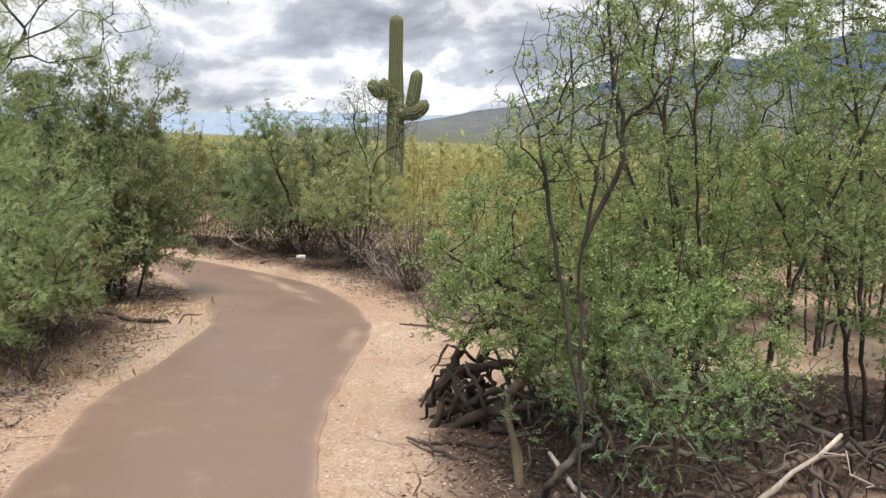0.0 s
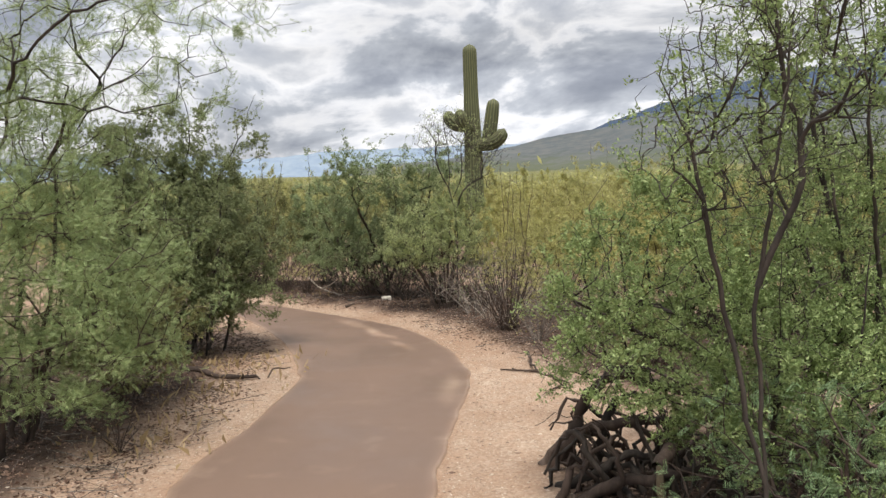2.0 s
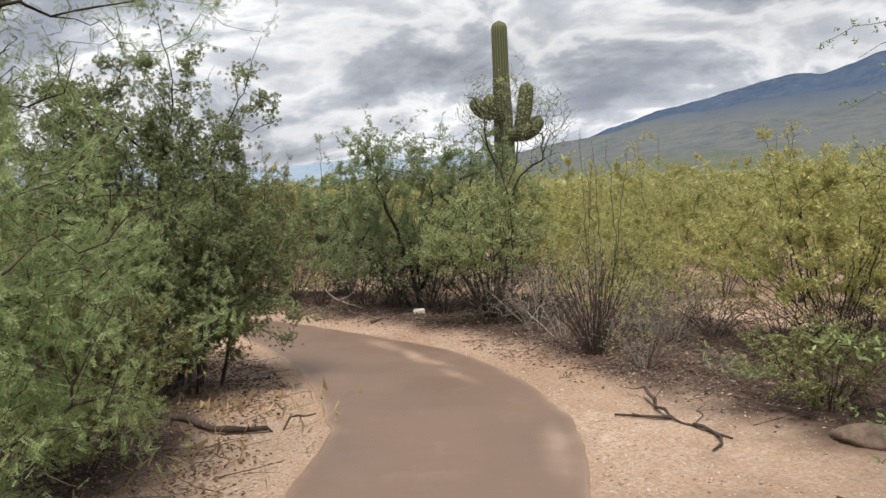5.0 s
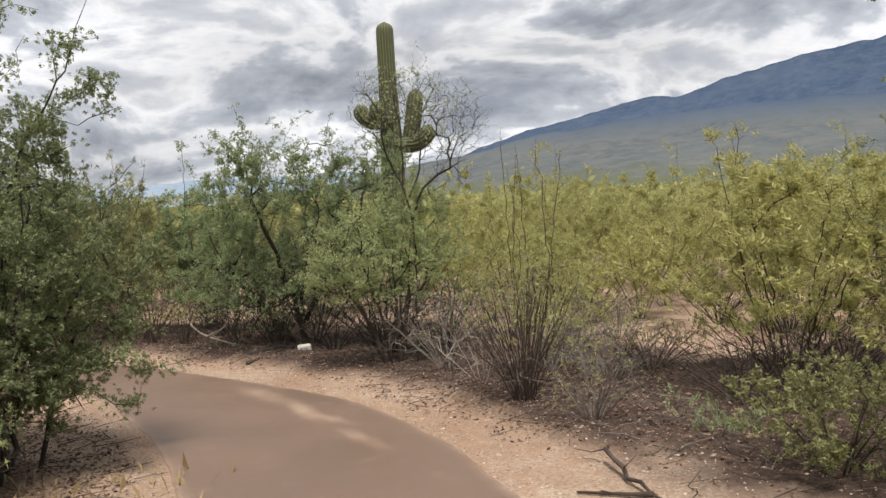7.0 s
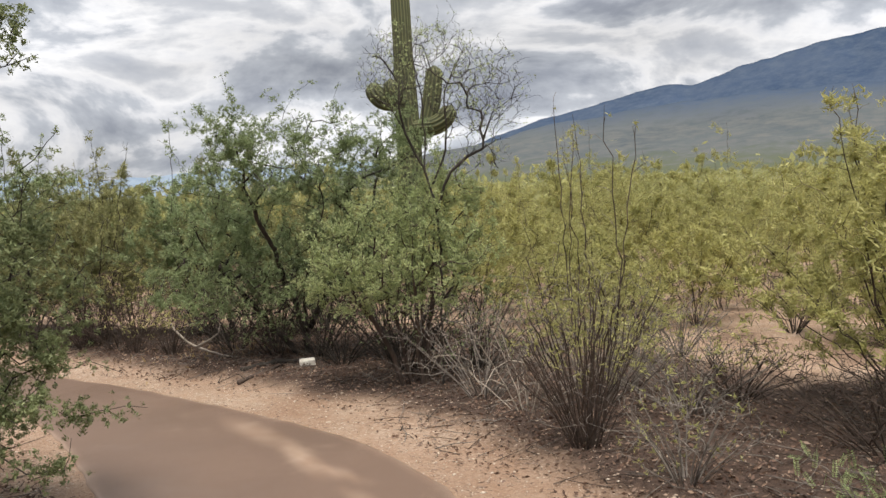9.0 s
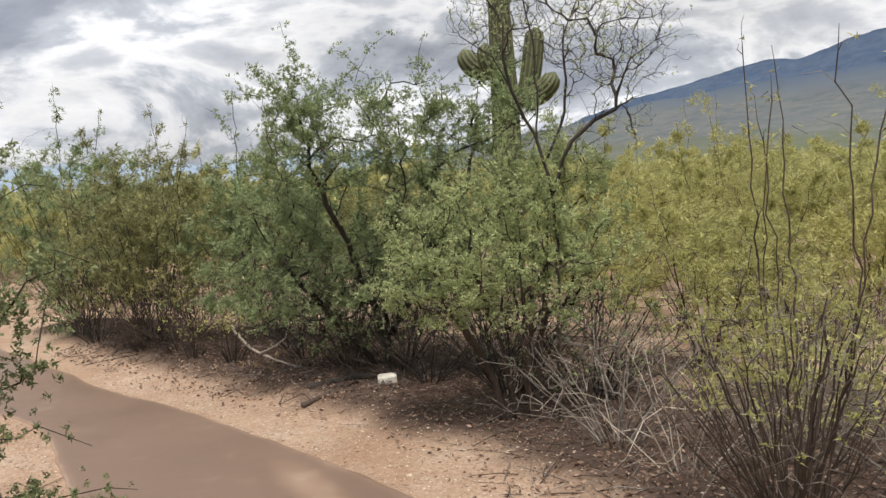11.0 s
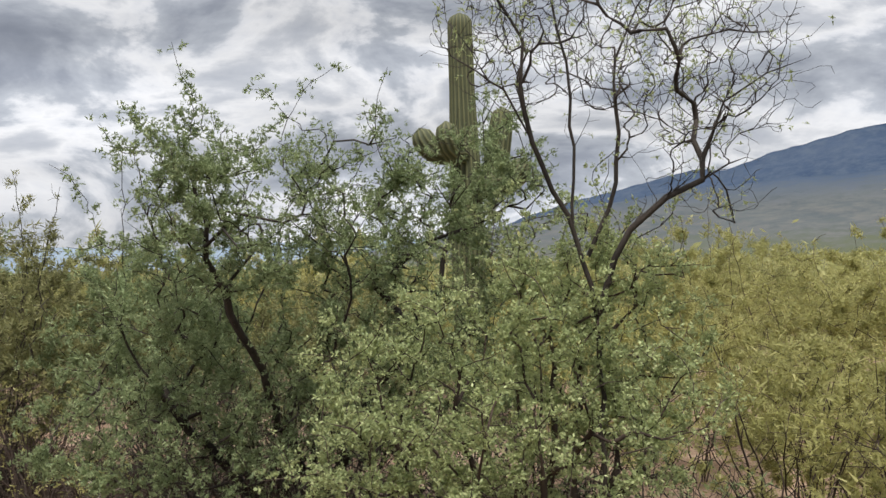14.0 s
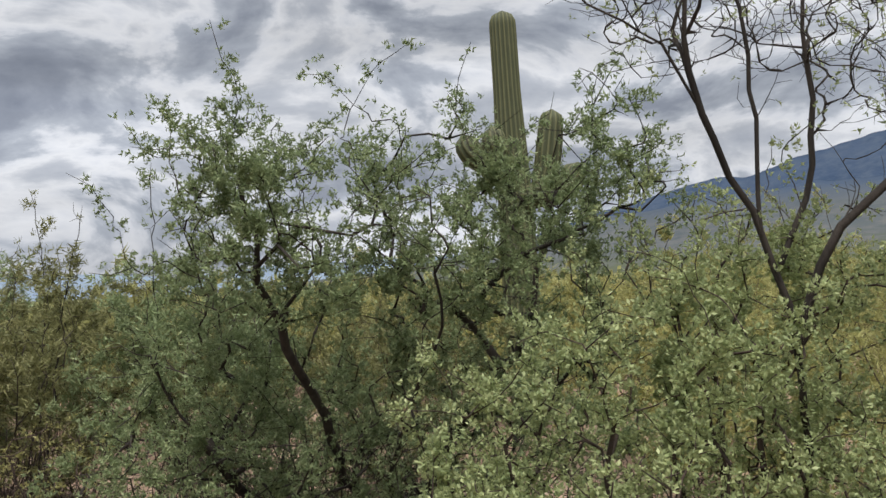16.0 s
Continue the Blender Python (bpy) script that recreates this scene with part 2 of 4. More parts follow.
# ---------------------------------------------------------------- mesh helpers
def mesh_from(name, verts, faces, material, smooth=False):
    me = bpy.data.meshes.new(name)
    verts = np.asarray(verts, dtype=np.float32)
    if isinstance(faces, np.ndarray):
        n, k = faces.shape
        me.vertices.add(len(verts))
        me.vertices.foreach_set("co", verts.ravel())
        me.loops.add(n * k)
        me.loops.foreach_set("vertex_index", faces.astype(np.int32).ravel())
        me.polygons.add(n)
        me.polygons.foreach_set("loop_start", np.arange(0, n * k, k, dtype=np.int32))
        me.update(calc_edges=True)
    else:
        me.from_pydata([tuple(v) for v in verts], [], faces)
    me.materials.append(material)
    if smooth:
        me.polygons.foreach_set("use_smooth", np.ones(len(me.polygons), dtype=bool))
    return me


def piece(name, me, parent=None, label=""):
    ob = new(name, me)
    if parent:
        ob.parent = parent
    return tagged(ob, label)


def curve_points(ctrl, step=0.1):
    """Points along a smooth curve through the control points."""
    p = np.array(ctrl, dtype=float)
    p = np.vstack([2 * p[0] - p[1], p, 2 * p[-1] - p[-2]])
    out = []
    for i in range(1, len(p) - 2):
        n = max(1, int(np.linalg.norm(p[i + 1] - p[i]) / step))
        for u in np.arange(n) / n:
            a, b, c, d = p[i - 1], p[i], p[i + 1], p[i + 2]
            out.append(0.5 * (2 * b + (c - a) * u + (2 * a - 5 * b + 4 * c - d) * u * u + (3 * b - a - 3 * c + d) * u ** 3))
    out.append(p[-2])
    return np.array(out)


def unit(v):
    return v / np.maximum(np.linalg.norm(v, axis=-1, keepdims=True), 1e-9)


def tubes(branches, sides):
    """Vertices and quads of round tapered rods; each branch is (points, radii)."""
    vs, fs, base = [], [], 0
    ang = np.arange(sides) * 2 * math.pi / sides
    ca, sa = np.cos(ang), np.sin(ang)
    k = np.arange(sides)
    for pts, rad in branches:
        d = unit(np.gradient(pts, axis=0))
        ref = np.array([0.31, 0.23, 0.92]) if abs(d[0][2]) < 0.8 else np.array([0.93, 0.2, 0.3])
        u = unit(np.cross(d, ref))
        w = np.cross(d, u)
        ring = pts[:, None] + rad[:, None, None] * (u[:, None] * ca[None, :, None] + w[:, None] * sa[None, :, None])
        n = len(pts)
        vs.append(ring.reshape(-1, 3))
        i = (base + np.arange(n - 1) * sides)[:, None]
        fs.append(np.stack([i + k, i + (k + 1) % sides, i + sides + (k + 1) % sides, i + sides + k], axis=-1).reshape(-1, 4))
        base += n * sides
    return np.vstack(vs), np.vstack(fs)


# ---------------------------------------------------------------- plants
def fan_leaf(pairs, length, leaflet, width):
    """A feather leaf along x: pairs of narrow leaflets on either side."""
    q = []
    for i in range(pairs):
        x = length * (0.15 + 0.85 * i / max(1, pairs - 1))
        s = leaflet * (1.0 - 0.45 * abs(i / max(1, pairs - 1) - 0.4))
        for side in (-1, 1):
            a, t = np.array([x, 0, 0]), np.array([x + 0.45 * s, side * s, -0.12 * s])
            m, n = (a + t) / 2, np.array([side * width, -0.5 * width * side * side, 0.25 * width])
            q.append([a, m + n * 0.5, t])
    return np.array(q)


def tuft(count, length, width, spread, seed, corners=4):
    """A tuft of small oval leaves that fan out from one bud."""
    r = np.random.RandomState(seed)
    q = []
    for _ in range(count):
        d = unit(np.array([1.0, 0, 0]) * 0.8 + spread * r.normal(size=3))
        s = unit(np.cross(d, r.normal(size=3))) * width
        a, l = 0.3 * length * r.normal(size=3), length * r.uniform(0.7, 1.2)
        q.append([a - d * 0.1 * l, a + d * l * 0.45 + s * 0.5, a + d * l, a + d * l * 0.45 - s * 0.5] if corners == 4 else [a - s * 0.5, a + s * 0.5, a + d * l])
    return np.array(q)


LEAF_FEATHER = fan_leaf(9, 0.060, 0.0115, 0.0068)
LEAF_SPRAY = fan_leaf(8, 0.07, 0.016, 0.0075)
LEAF_TUFT = tuft(6, 0.0175, 0.0085, 0.8, 1)
LEAF_ROUND = tuft(6, 0.0145, 0.0075, 0.9, 2)
LEAF_TINY = tuft(5, 0.019, 0.007, 0.7, 3, 3)
LEAF_SPRIG, LEAF_SPRIG_FAR = tuft(9, 0.040, 0.0085, 0.8, 6, 3), tuft(9, 0.080, 0.017, 0.8, 16, 3)
LEAF_FINE = tuft(9, 0.024, 0.0085, 0.85, 4, 3)
LEAF_FINER = tuft(10, 0.0215, 0.0075, 0.8, 8, 3)


def leaves_mesh(name, rs, pos, way, shape, material, size=(0.7, 1.25)):
    n = len(pos)
    x = unit(way + 0.001)
    y = unit(np.cross(x, rs.normal(size=(n, 3))))
    z = np.cross(x, y)
    m = np.stack([x, y, z], axis=1) * rs.uniform(*size, size=(n, 1, 1))
    v = np.einsum("qvk,nkj->nqvj", shape, m) + pos[:, None, None, :]
    v = v.reshape(-1, 3)
    return mesh_from(name, v, np.arange(len(v)).reshape(-1, shape.shape[1]), material)


class Plant:
    """A woody skeleton that reaches for points scattered through its crown."""

    def __init__(self, seed):
        self.rs = np.random.RandomState(seed)
        self.p, self.d = np.zeros((60000, 3)), np.zeros((60000, 3))
        self.par, self.lev, self.n, self.branches = [], [], 0, []

    def add(self, pt, parent, level):
        i = self.n
        self.p[i] = pt
        self.d[i] = unit(pt - self.p[parent]) if parent >= 0 else (0, 0, 1)
        self.par.append(parent)
        self.lev.append(level)
        self.n += 1
        return i

    def stem(self, ctrl, kink=0.02, parent=-1, level=0):
        pts = curve_points(ctrl, 0.09)
        pts[1:-1] += self.rs.normal(size=(len(pts) - 2, 3)) * kink * 0.4
        ids, last = ([parent] if parent >= 0 else []), parent
        for q in pts[1 if parent >= 0 else 0:]:
            last = self.add(q, last, level)
            ids.append(last)
        self.branches.append((level, ids))

    def reach(self, targets, level, seg=0.1, kink=0.12, bend=0.4, low=0.0):
        base = self.p[0]
        targets = targets[np.argsort(np.linalg.norm(targets - base, axis=1))]
        for t in targets:
            q = self.p[:self.n]
            gap = t - q
            far = np.linalg.norm(gap, axis=1)
            turn = 1.0 - (gap * self.d[:self.n]).sum(1) / np.maximum(far, 1e-6)
            cost = far * (1.0 + 0.35 * turn) + 0.6 * np.maximum(0, q[:, 2] - t[2]) + 5.0 * (q[:, 2] < low)
            i = int(np.argmin(cost))
            p0, dist = q[i].copy(), float(np.linalg.norm(q[i] - t))
            if dist < 0.02:
                continue
            n = max(2, int(dist / seg))
            c = p0 + self.d[i] * dist * bend + np.array([0, 0, 0.1 * dist])
            last, ids = i, [i]
            for j in range(1, n + 1):
                u = j / n
                pt = (1 - u) ** 2 * p0 + 2 * u * (1 - u) * c + u * u * t + self.rs.normal(size=3) * kink * dist / n * (1.0 if j < n else 0.3)
                last = self.add(pt, last, level)
                ids.append(last)
            self.branches.append((level, ids))

    def inside(self, blobs, count, shell=0.5):
        """Points in the ellipsoids (x, y, z, rx, ry, rz[, weight]), more towards the outside."""
        w = np.array([(b[6] if len(b) > 6 else 1.0) * b[3] * b[4] * b[5] for b in blobs])
        pick = self.rs.choice(len(blobs), size=count, p=w / w.sum())
        b = np.array([x[:6] for x in blobs])[pick]
        d = unit(self.rs.normal(size=(count, 3)))
        r = self.rs.uniform(size=(count, 1)) ** (1 / 3 * shell)
        r *= 1.0 + 0.19 * self.rs.normal(size=(count, 1))
        out = b[:, :3] + d * r * b[:, 3:]
        out[:, 2] = np.maximum(out[:, 2], 0.04)
        return out

    def radii(self, tip, power=0.5, cap=0.09):
        load = np.zeros(self.n)
        has = np.zeros(self.n, dtype=bool)
        for i in range(self.n):
            if self.par[i] >= 0:
                has[self.par[i]] = True
        load[~has] = 1
        for i in range(self.n - 1, 0, -1):
            if self.par[i] >= 0:
                load[self.par[i]] += load[i]
        return np.minimum(tip * load ** power, cap)

    def build(self, name, label, category, at, bark, tip=0.002, power=0.5, cap=0.09, leaf=None, leaf_mat=None, leaves=0, leaf_level=2, up=0.3, size=(0.7, 1.25), twig_mat=None, group="", spread=0.025, leaf_low=0.0, limbs=60, sides=8, clump=0.75):
        thing = tagged(new(name), label, category, group)
        r = self.radii(tip, power, cap)
        top = max(l for l, _ in self.branches)
        rods = {}
        for lev, ids in self.branches:
            rad = r[ids].copy()
            if len(ids) > 1 and lev > 0:
                rad[0] = min(rad[0], rad[1] * 1.25)
            rad[-1] *= 0.55
            rods.setdefault(lev, []).append((self.p[ids], rad))
        for lev, rodset in sorted(rods.items()):
            if lev == 0:
                for rod in rodset:
                    v, f = tubes([rod], sides)
                    piece("stem", mesh_from("stem", v, f, bark, True), thing)
            else:
                if lev == 1 and limbs:
                    rodset.sort(key=lambda rod: -rod[1][0] * len(rod[1]))
                    for rod in rodset[:limbs]:
                        v, f = tubes([rod], 6)
                        piece("branch", mesh_from("branch", v, f, bark, True), thing)
                    rodset = rodset[limbs:]
                if rodset:
                    v, f = tubes(rodset, 4 if lev == 1 else 3)
                    tagged(piece("twig_growth", mesh_from("twig_growth", v, f, bark if lev < top or not twig_mat else twig_mat, True), thing), kind="stuff")
        if leaves:
            ids = [i for i in range(self.n) if self.lev[i] >= leaf_level and self.p[i][2] > leaf_low]
            twig = np.ones(self.n)
            for lev, run in self.branches:
                twig[run[1:]] = math.exp(clump * self.rs.normal())
            pick = self.rs.choice(ids, size=leaves, p=twig[ids] / twig[ids].sum())
            u = self.rs.uniform(size=(leaves, 1))
            par = np.array(self.par)[pick]
            pos = self.p[pick] * u + self.p[par] * (1 - u) + self.rs.normal(size=(leaves, 3)) * spread
            way = unit(self.d[pick] * 0.7 + self.rs.normal(size=(leaves, 3)) * 0.7 + np.array([0, 0, up]))
            tagged(piece("foliage", leaves_mesh("foliage", self.rs, pos, way, leaf, leaf_mat, size), thing), kind="stuff")
        thing.matrix_basis = at
        return thing


# ---------------------------------------------------------------- path and ground
LEFT_EDGE = curve_points([(-0.3, -6), (-0.75, -1), (-1.2, 1.2), (-1.85, 3), (-2.0, 4), (-2.1, 4.75), (-2.22, 5.6), (-2.14, 6.35), (-2.16, 7.2), (-2.16, 7.75), (-2.28, 8.2), (-2.55, 8.95), (-2.88, 9.7), (-3.32, 10.5), (-3.98, 11.5), (-4.7, 12.35), (-5.9, 13.05), (-7.4, 14.2), (-11, 17.5), (-16, 22)], 0.07)
RIGHT_EDGE = curve_points([(1.2, -6), (0.75, -1), (0.3, 1.2), (-0.3, 3), (-0.52, 4.1), (-0.63, 5.0), (-0.65, 5.85), (-0.62, 6.9), (-0.6, 7.85), (-0.74, 8.6), (-1.0, 9.4), (-1.5, 10.4), (-2.1, 11.1), (-3.0, 11.95), (-3.8, 12.65), (-4.6, 13.25), (-5.46, 14.1), (-6.9, 15.4), (-10, 18.4), (-15, 23.2)], 0.07)


def rough_edge(e, seed):
    out = e.copy()
    for i, p in enumerate(e):
        out[i][0] += 0.03 * noise.noise((p[0] * 3 + seed, p[1] * 3, 0)) + 0.014 * noise.noise((p[0] * 14, p[1] * 14, seed))
        out[i][1] += 0.012 * noise.noise((p[0] * 9, p[1] * 9, seed + 5))
    return out


LEFT_EDGE, RIGHT_EDGE = rough_edge(LEFT_EDGE, 1), rough_edge(RIGHT_EDGE, 2)


# dried silt on the asphalt: x, y, turn, half length, half width, strength
DUST = [(-1.95, 10.35, 2.0, 0.42, 0.07, 0.6), (-1.75, 10.05, 2.3, 0.3, 0.05, 0.5), (-1.47, 9.45, 2.1, 0.3, 0.05, 0.45), (-2.3, 10.9, 2.2, 0.45, 0.1, 0.4), (-0.75, 7.5, 1.6, 0.5, 0.08, 0.3)]


def path_slab():
    n, across = 700, np.r_[0.0, 0.004, 0.02, np.linspace(0.05, 0.95, 28), 0.98, 0.996, 1.0]
    def even(e):
        s = np.r_[0, np.cumsum(np.linalg.norm(np.diff(e, axis=0), axis=1))]
        u = np.linspace(0, s[-1], n)
        return np.stack([np.interp(u, s, e[:, 0]), np.interp(u, s, e[:, 1])], axis=1)
    a, b = even(LEFT_EDGE), even(RIGHT_EDGE)
    rows, dust = [], []
    for u in across:
        p = a * (1 - u) + b * u
        rim = min(u, 1 - u)
        z = 0.012 - 0.012 * (rim < 0.001)
        rows.append(np.c_[p, np.full(n, z)])
        d = np.full(n, 0.45 if rim < 0.01 else (0.15 if rim < 0.03 else 0.0))
        for cx, cy, turn, long, wide, much in DUST:
            e, f = p[:, 0] - cx, p[:, 1] - cy
            g = np.hypot((e * math.cos(turn) + f * math.sin(turn)) / long, (f * math.cos(turn) - e * math.sin(turn)) / wide)
            d = np.maximum(d, much * np.clip(1.4 - g, 0, 1))
        dust.append(d)
    v = np.stack(rows, axis=1).reshape(-1, 3)
    k = len(across)
    i = (np.arange(n - 1) * k)[:, None] + np.arange(k - 1)[None]
    f = np.stack([i, i + 1, i + k + 1, i + k], axis=-1).reshape(-1, 4)
    me = mesh_from("path", v, f, M_ASPHALT, True)
    me.attributes.new("dust", "FLOAT", "POINT").data.foreach_set("value", np.stack(dust, axis=1).ravel().astype(np.float32))
    tagged(new("path", me), "worn brown asphalt footpath winding through desert scrub", "path", kind="structure")


path_slab()

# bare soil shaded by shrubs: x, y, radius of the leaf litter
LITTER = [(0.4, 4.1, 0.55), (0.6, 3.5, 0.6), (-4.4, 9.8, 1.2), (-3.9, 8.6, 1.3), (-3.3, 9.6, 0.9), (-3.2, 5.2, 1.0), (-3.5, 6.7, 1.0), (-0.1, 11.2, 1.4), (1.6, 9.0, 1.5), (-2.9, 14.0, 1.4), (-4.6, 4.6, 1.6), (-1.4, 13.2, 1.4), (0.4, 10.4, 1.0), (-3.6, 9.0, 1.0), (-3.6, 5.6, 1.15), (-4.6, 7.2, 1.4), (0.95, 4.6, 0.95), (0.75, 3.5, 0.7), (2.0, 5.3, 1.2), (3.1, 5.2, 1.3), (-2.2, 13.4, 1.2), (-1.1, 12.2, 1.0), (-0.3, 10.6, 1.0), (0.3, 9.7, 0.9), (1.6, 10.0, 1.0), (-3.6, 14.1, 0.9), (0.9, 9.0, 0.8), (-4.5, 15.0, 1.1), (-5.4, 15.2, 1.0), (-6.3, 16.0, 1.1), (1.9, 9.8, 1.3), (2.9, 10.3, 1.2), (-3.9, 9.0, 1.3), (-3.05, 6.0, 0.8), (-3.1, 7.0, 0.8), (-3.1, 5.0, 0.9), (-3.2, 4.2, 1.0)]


def off_path(x, y):
    li, ri = np.interp(y, LEFT_EDGE[:, 1], LEFT_EDGE[:, 0]), np.interp(y, RIGHT_EDGE[:, 1], RIGHT_EDGE[:, 0])
    return (x < li - 0.02) | (x > ri + 0.02)


def side_distance(x, y):
    """Distance out from the path's edges, and which side is nearer (True: the right)."""
    p = np.stack([x, y], axis=1)
    dl, dr = np.full(len(p), 1e9), np.full(len(p), 1e9)
    for e, d in ((LEFT_EDGE[::2], dl), (RIGHT_EDGE[::2], dr)):
        for a in range(0, len(p), 20000):
            d[a:a + 20000] = np.sqrt(((p[a:a + 20000, None] - e[None]) ** 2).sum(-1)).min(1)
    return np.minimum(dl, dr), dr < dl


def ground_height(x, y):
    r = math.hypot(x, y - 6)
    h = 0.03 * noise.noise((x * 0.8, y * 0.8, 3)) + 0.010 * noise.noise((x * 4, y * 4, 7))
    return h, max(0.0, r - 35) * 0.028 * min(1.0, max(0.0, r - 35) / 120)


GRID = {}


def surface(x, y):
    """Height of the ground sheet under points."""
    i = np.clip(np.searchsorted(GRID["x"], x) - 1, 0, len(GRID["x"]) - 2)
    j = np.clip(np.searchsorted(GRID["y"], y) - 1, 0, len(GRID["y"]) - 2)
    u = (x - GRID["x"][i]) / (GRID["x"][i + 1] - GRID["x"][i])
    v = (y - GRID["y"][j]) / (GRID["y"][j + 1] - GRID["y"][j])
    z = GRID["z"]
    return (z[i, j] * (1 - u) + z[i + 1, j] * u) * (1 - v) + (z[i, j + 1] * (1 - u) + z[i + 1, j + 1] * u) * v


def ground_sheet():
    def axis(a, b, step, out):
        inner = list(np.arange(a, b + step / 2, step))
        lo, hi, s, t = [], [], step, step
        x, y = a, b
        while x > -out:
            s *= 1.32
            x -= s
            lo.append(x)
        while y < out:
            t *= 1.32
            y += t
            hi.append(y)
        return np.array(lo[::-1] + inner + hi)
    xs, ys = axis(-7.5, 6.5, 0.07, 4300), axis(2.2, 17.0, 0.07, 4300)
    gx, gy = np.meshgrid(xs, ys, indexing="ij")
    x, y = gx.ravel(), gy.ravel()
    near = (np.abs(x) < 40) & (np.abs(y) < 50)
    dist, right = np.full(len(x), 50.0), np.zeros(len(x), dtype=bool)
    dist[near], right[near] = side_distance(x[near], y[near])
    inner = near & ~off_path(x, y) & (y > -5.5) & (y < 21)
    deep = inner & (dist > 0.09)
    dist[inner] = 0.0
    lit, rust, scrub, z = (np.zeros(len(x)) for _ in range(4))
    for i in range(len(x)):
        px, py = x[i], y[i]
        h, far = ground_height(px, py)
        r = math.hypot(px, py - 6)
        if r < 40:
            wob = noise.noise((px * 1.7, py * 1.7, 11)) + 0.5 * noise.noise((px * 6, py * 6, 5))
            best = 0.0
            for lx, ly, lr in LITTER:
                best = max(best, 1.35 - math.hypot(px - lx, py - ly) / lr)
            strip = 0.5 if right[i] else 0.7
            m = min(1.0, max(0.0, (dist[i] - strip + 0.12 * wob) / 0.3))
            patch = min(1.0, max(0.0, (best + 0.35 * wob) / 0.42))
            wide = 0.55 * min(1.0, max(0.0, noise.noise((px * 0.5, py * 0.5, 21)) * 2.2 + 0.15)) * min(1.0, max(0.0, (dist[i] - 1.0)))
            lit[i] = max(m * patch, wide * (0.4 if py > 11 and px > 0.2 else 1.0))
            rust[i] = max(0.4 * max(0.0, 1 - dist[i] / 0.09), 0.55 * min(1.0, max(0.0, 0.4 + wob)) * (1.0 if py > 8.3 else 0.25))
            z[i] = h * min(1.0, max(0.0, (dist[i] - 0.08) / 0.5)) + 0.05 * patch * m - 0.012 * deep[i]
        else:
            z[i] = h + far
            scrub[i] = min(1.0, (r - 40) / 50)
    GRID.update(x=xs, y=ys, z=z.reshape(len(xs), len(ys)))
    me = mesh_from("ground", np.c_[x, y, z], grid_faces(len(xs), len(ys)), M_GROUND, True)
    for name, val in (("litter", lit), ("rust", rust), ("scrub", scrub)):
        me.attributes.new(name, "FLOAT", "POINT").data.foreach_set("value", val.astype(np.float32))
    tagged(new("ground", me), "pale sandy desert ground with gravel and dark leaf litter", "ground", kind="structure")


def grid_faces(nx, ny):
    i = (np.arange(nx - 1) * ny)[:, None] + np.arange(ny - 1)[None]
    return np.stack([i, i + ny, i + ny + 1, i + 1], axis=-1).reshape(-1, 4)


ground_sheet()


# ---------------------------------------------------------------- mountains
def ridge(name, label, profile, dist, depth, material, seed, rough):
    """A range whose crest follows (azimuth, elevation) pairs in degrees at a given distance, with flanks towards the plain."""
    az = np.arange(profile[0][0], profile[-1][0] + 0.01, 0.22)
    el = np.interp(az, [p[0] for p in profile], [p[1] for p in profile])
    rows = 30
    v = []
    for a, e in zip(az, el):
        top = dist * math.tan(radians(e))
        s, c = math.sin(radians(a)), math.cos(radians(a))
        for j in range(rows + 1):
            u = j / rows
            d = dist - depth * (1 - u) if u <= 1 else dist
            fall = u ** 1.5
            px, py = s * d, c * d
            n = noise.fractal((px * 0.004 + seed, py * 0.004, seed), 0.8, 2.1, 6)
            gully = 1.0 - abs(noise.noise((px * 0.010 + seed, py * 0.004, 2.0)))
            h = top * fall * (1 + 0.10 * (gully - 0.8) * (1 - u * 0.7)) + rough * n * fall * (1.0 - 0.55 * u) * dist * 0.02
            v.append((px, py, max(-5.0, h - 5 * (1 - u) + 10)))
        v.append((s * (dist + 400), c * (dist + 400), -20))
    k = rows + 2
    tagged(new(name, mesh_from(name, v, grid_faces(len(az), k), material, True)), label, "mountain", kind="structure")


# Blue-grey air haze is put into these base colours.
M_BLUE = mountain_material("haze_tinted_forest", (0.042, 0.066, 0.115), (0.064, 0.090, 0.143), (0.086, 0.112, 0.155))
M_FLANK = mountain_material("haze_tinted_scrub", (0.080, 0.096, 0.108), (0.110, 0.124, 0.130), (0.150, 0.150, 0.145), ((200.0, 320.0, (0.066, 0.092, 0.140)), (110.0, 50.0, (0.105, 0.118, 0.080))))
M_HILL = mountain_material("haze_tinted_hills", (0.19, 0.25, 0.34), (0.24, 0.30, 0.38), (0.27, 0.33, 0.39))
ridge("mountain_back", "haze-blue forested mountain range under grey cloud", [(-2, 1.0), (2, 2.9), (6, 4.5), (10, 5.75), (13, 6.2), (14.5, 6.55), (17, 7.15), (19.0, 7.45), (20.3, 7.28), (23.3, 8.1), (25.5, 8.6), (28.5, 9.25), (31.4, 9.6), (33.2, 9.85), (34.8, 9.5), (36.2, 9.95), (38.9, 9.65), (44, 10.4), (52, 9.6), (64, 8)], 3600, 1500, M_BLUE, 3.0, 0.3)
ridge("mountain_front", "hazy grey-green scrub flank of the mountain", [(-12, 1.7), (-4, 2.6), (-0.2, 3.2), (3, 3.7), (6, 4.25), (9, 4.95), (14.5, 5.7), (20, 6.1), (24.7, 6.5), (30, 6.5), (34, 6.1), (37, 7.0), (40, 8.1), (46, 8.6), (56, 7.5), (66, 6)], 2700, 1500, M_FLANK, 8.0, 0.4)
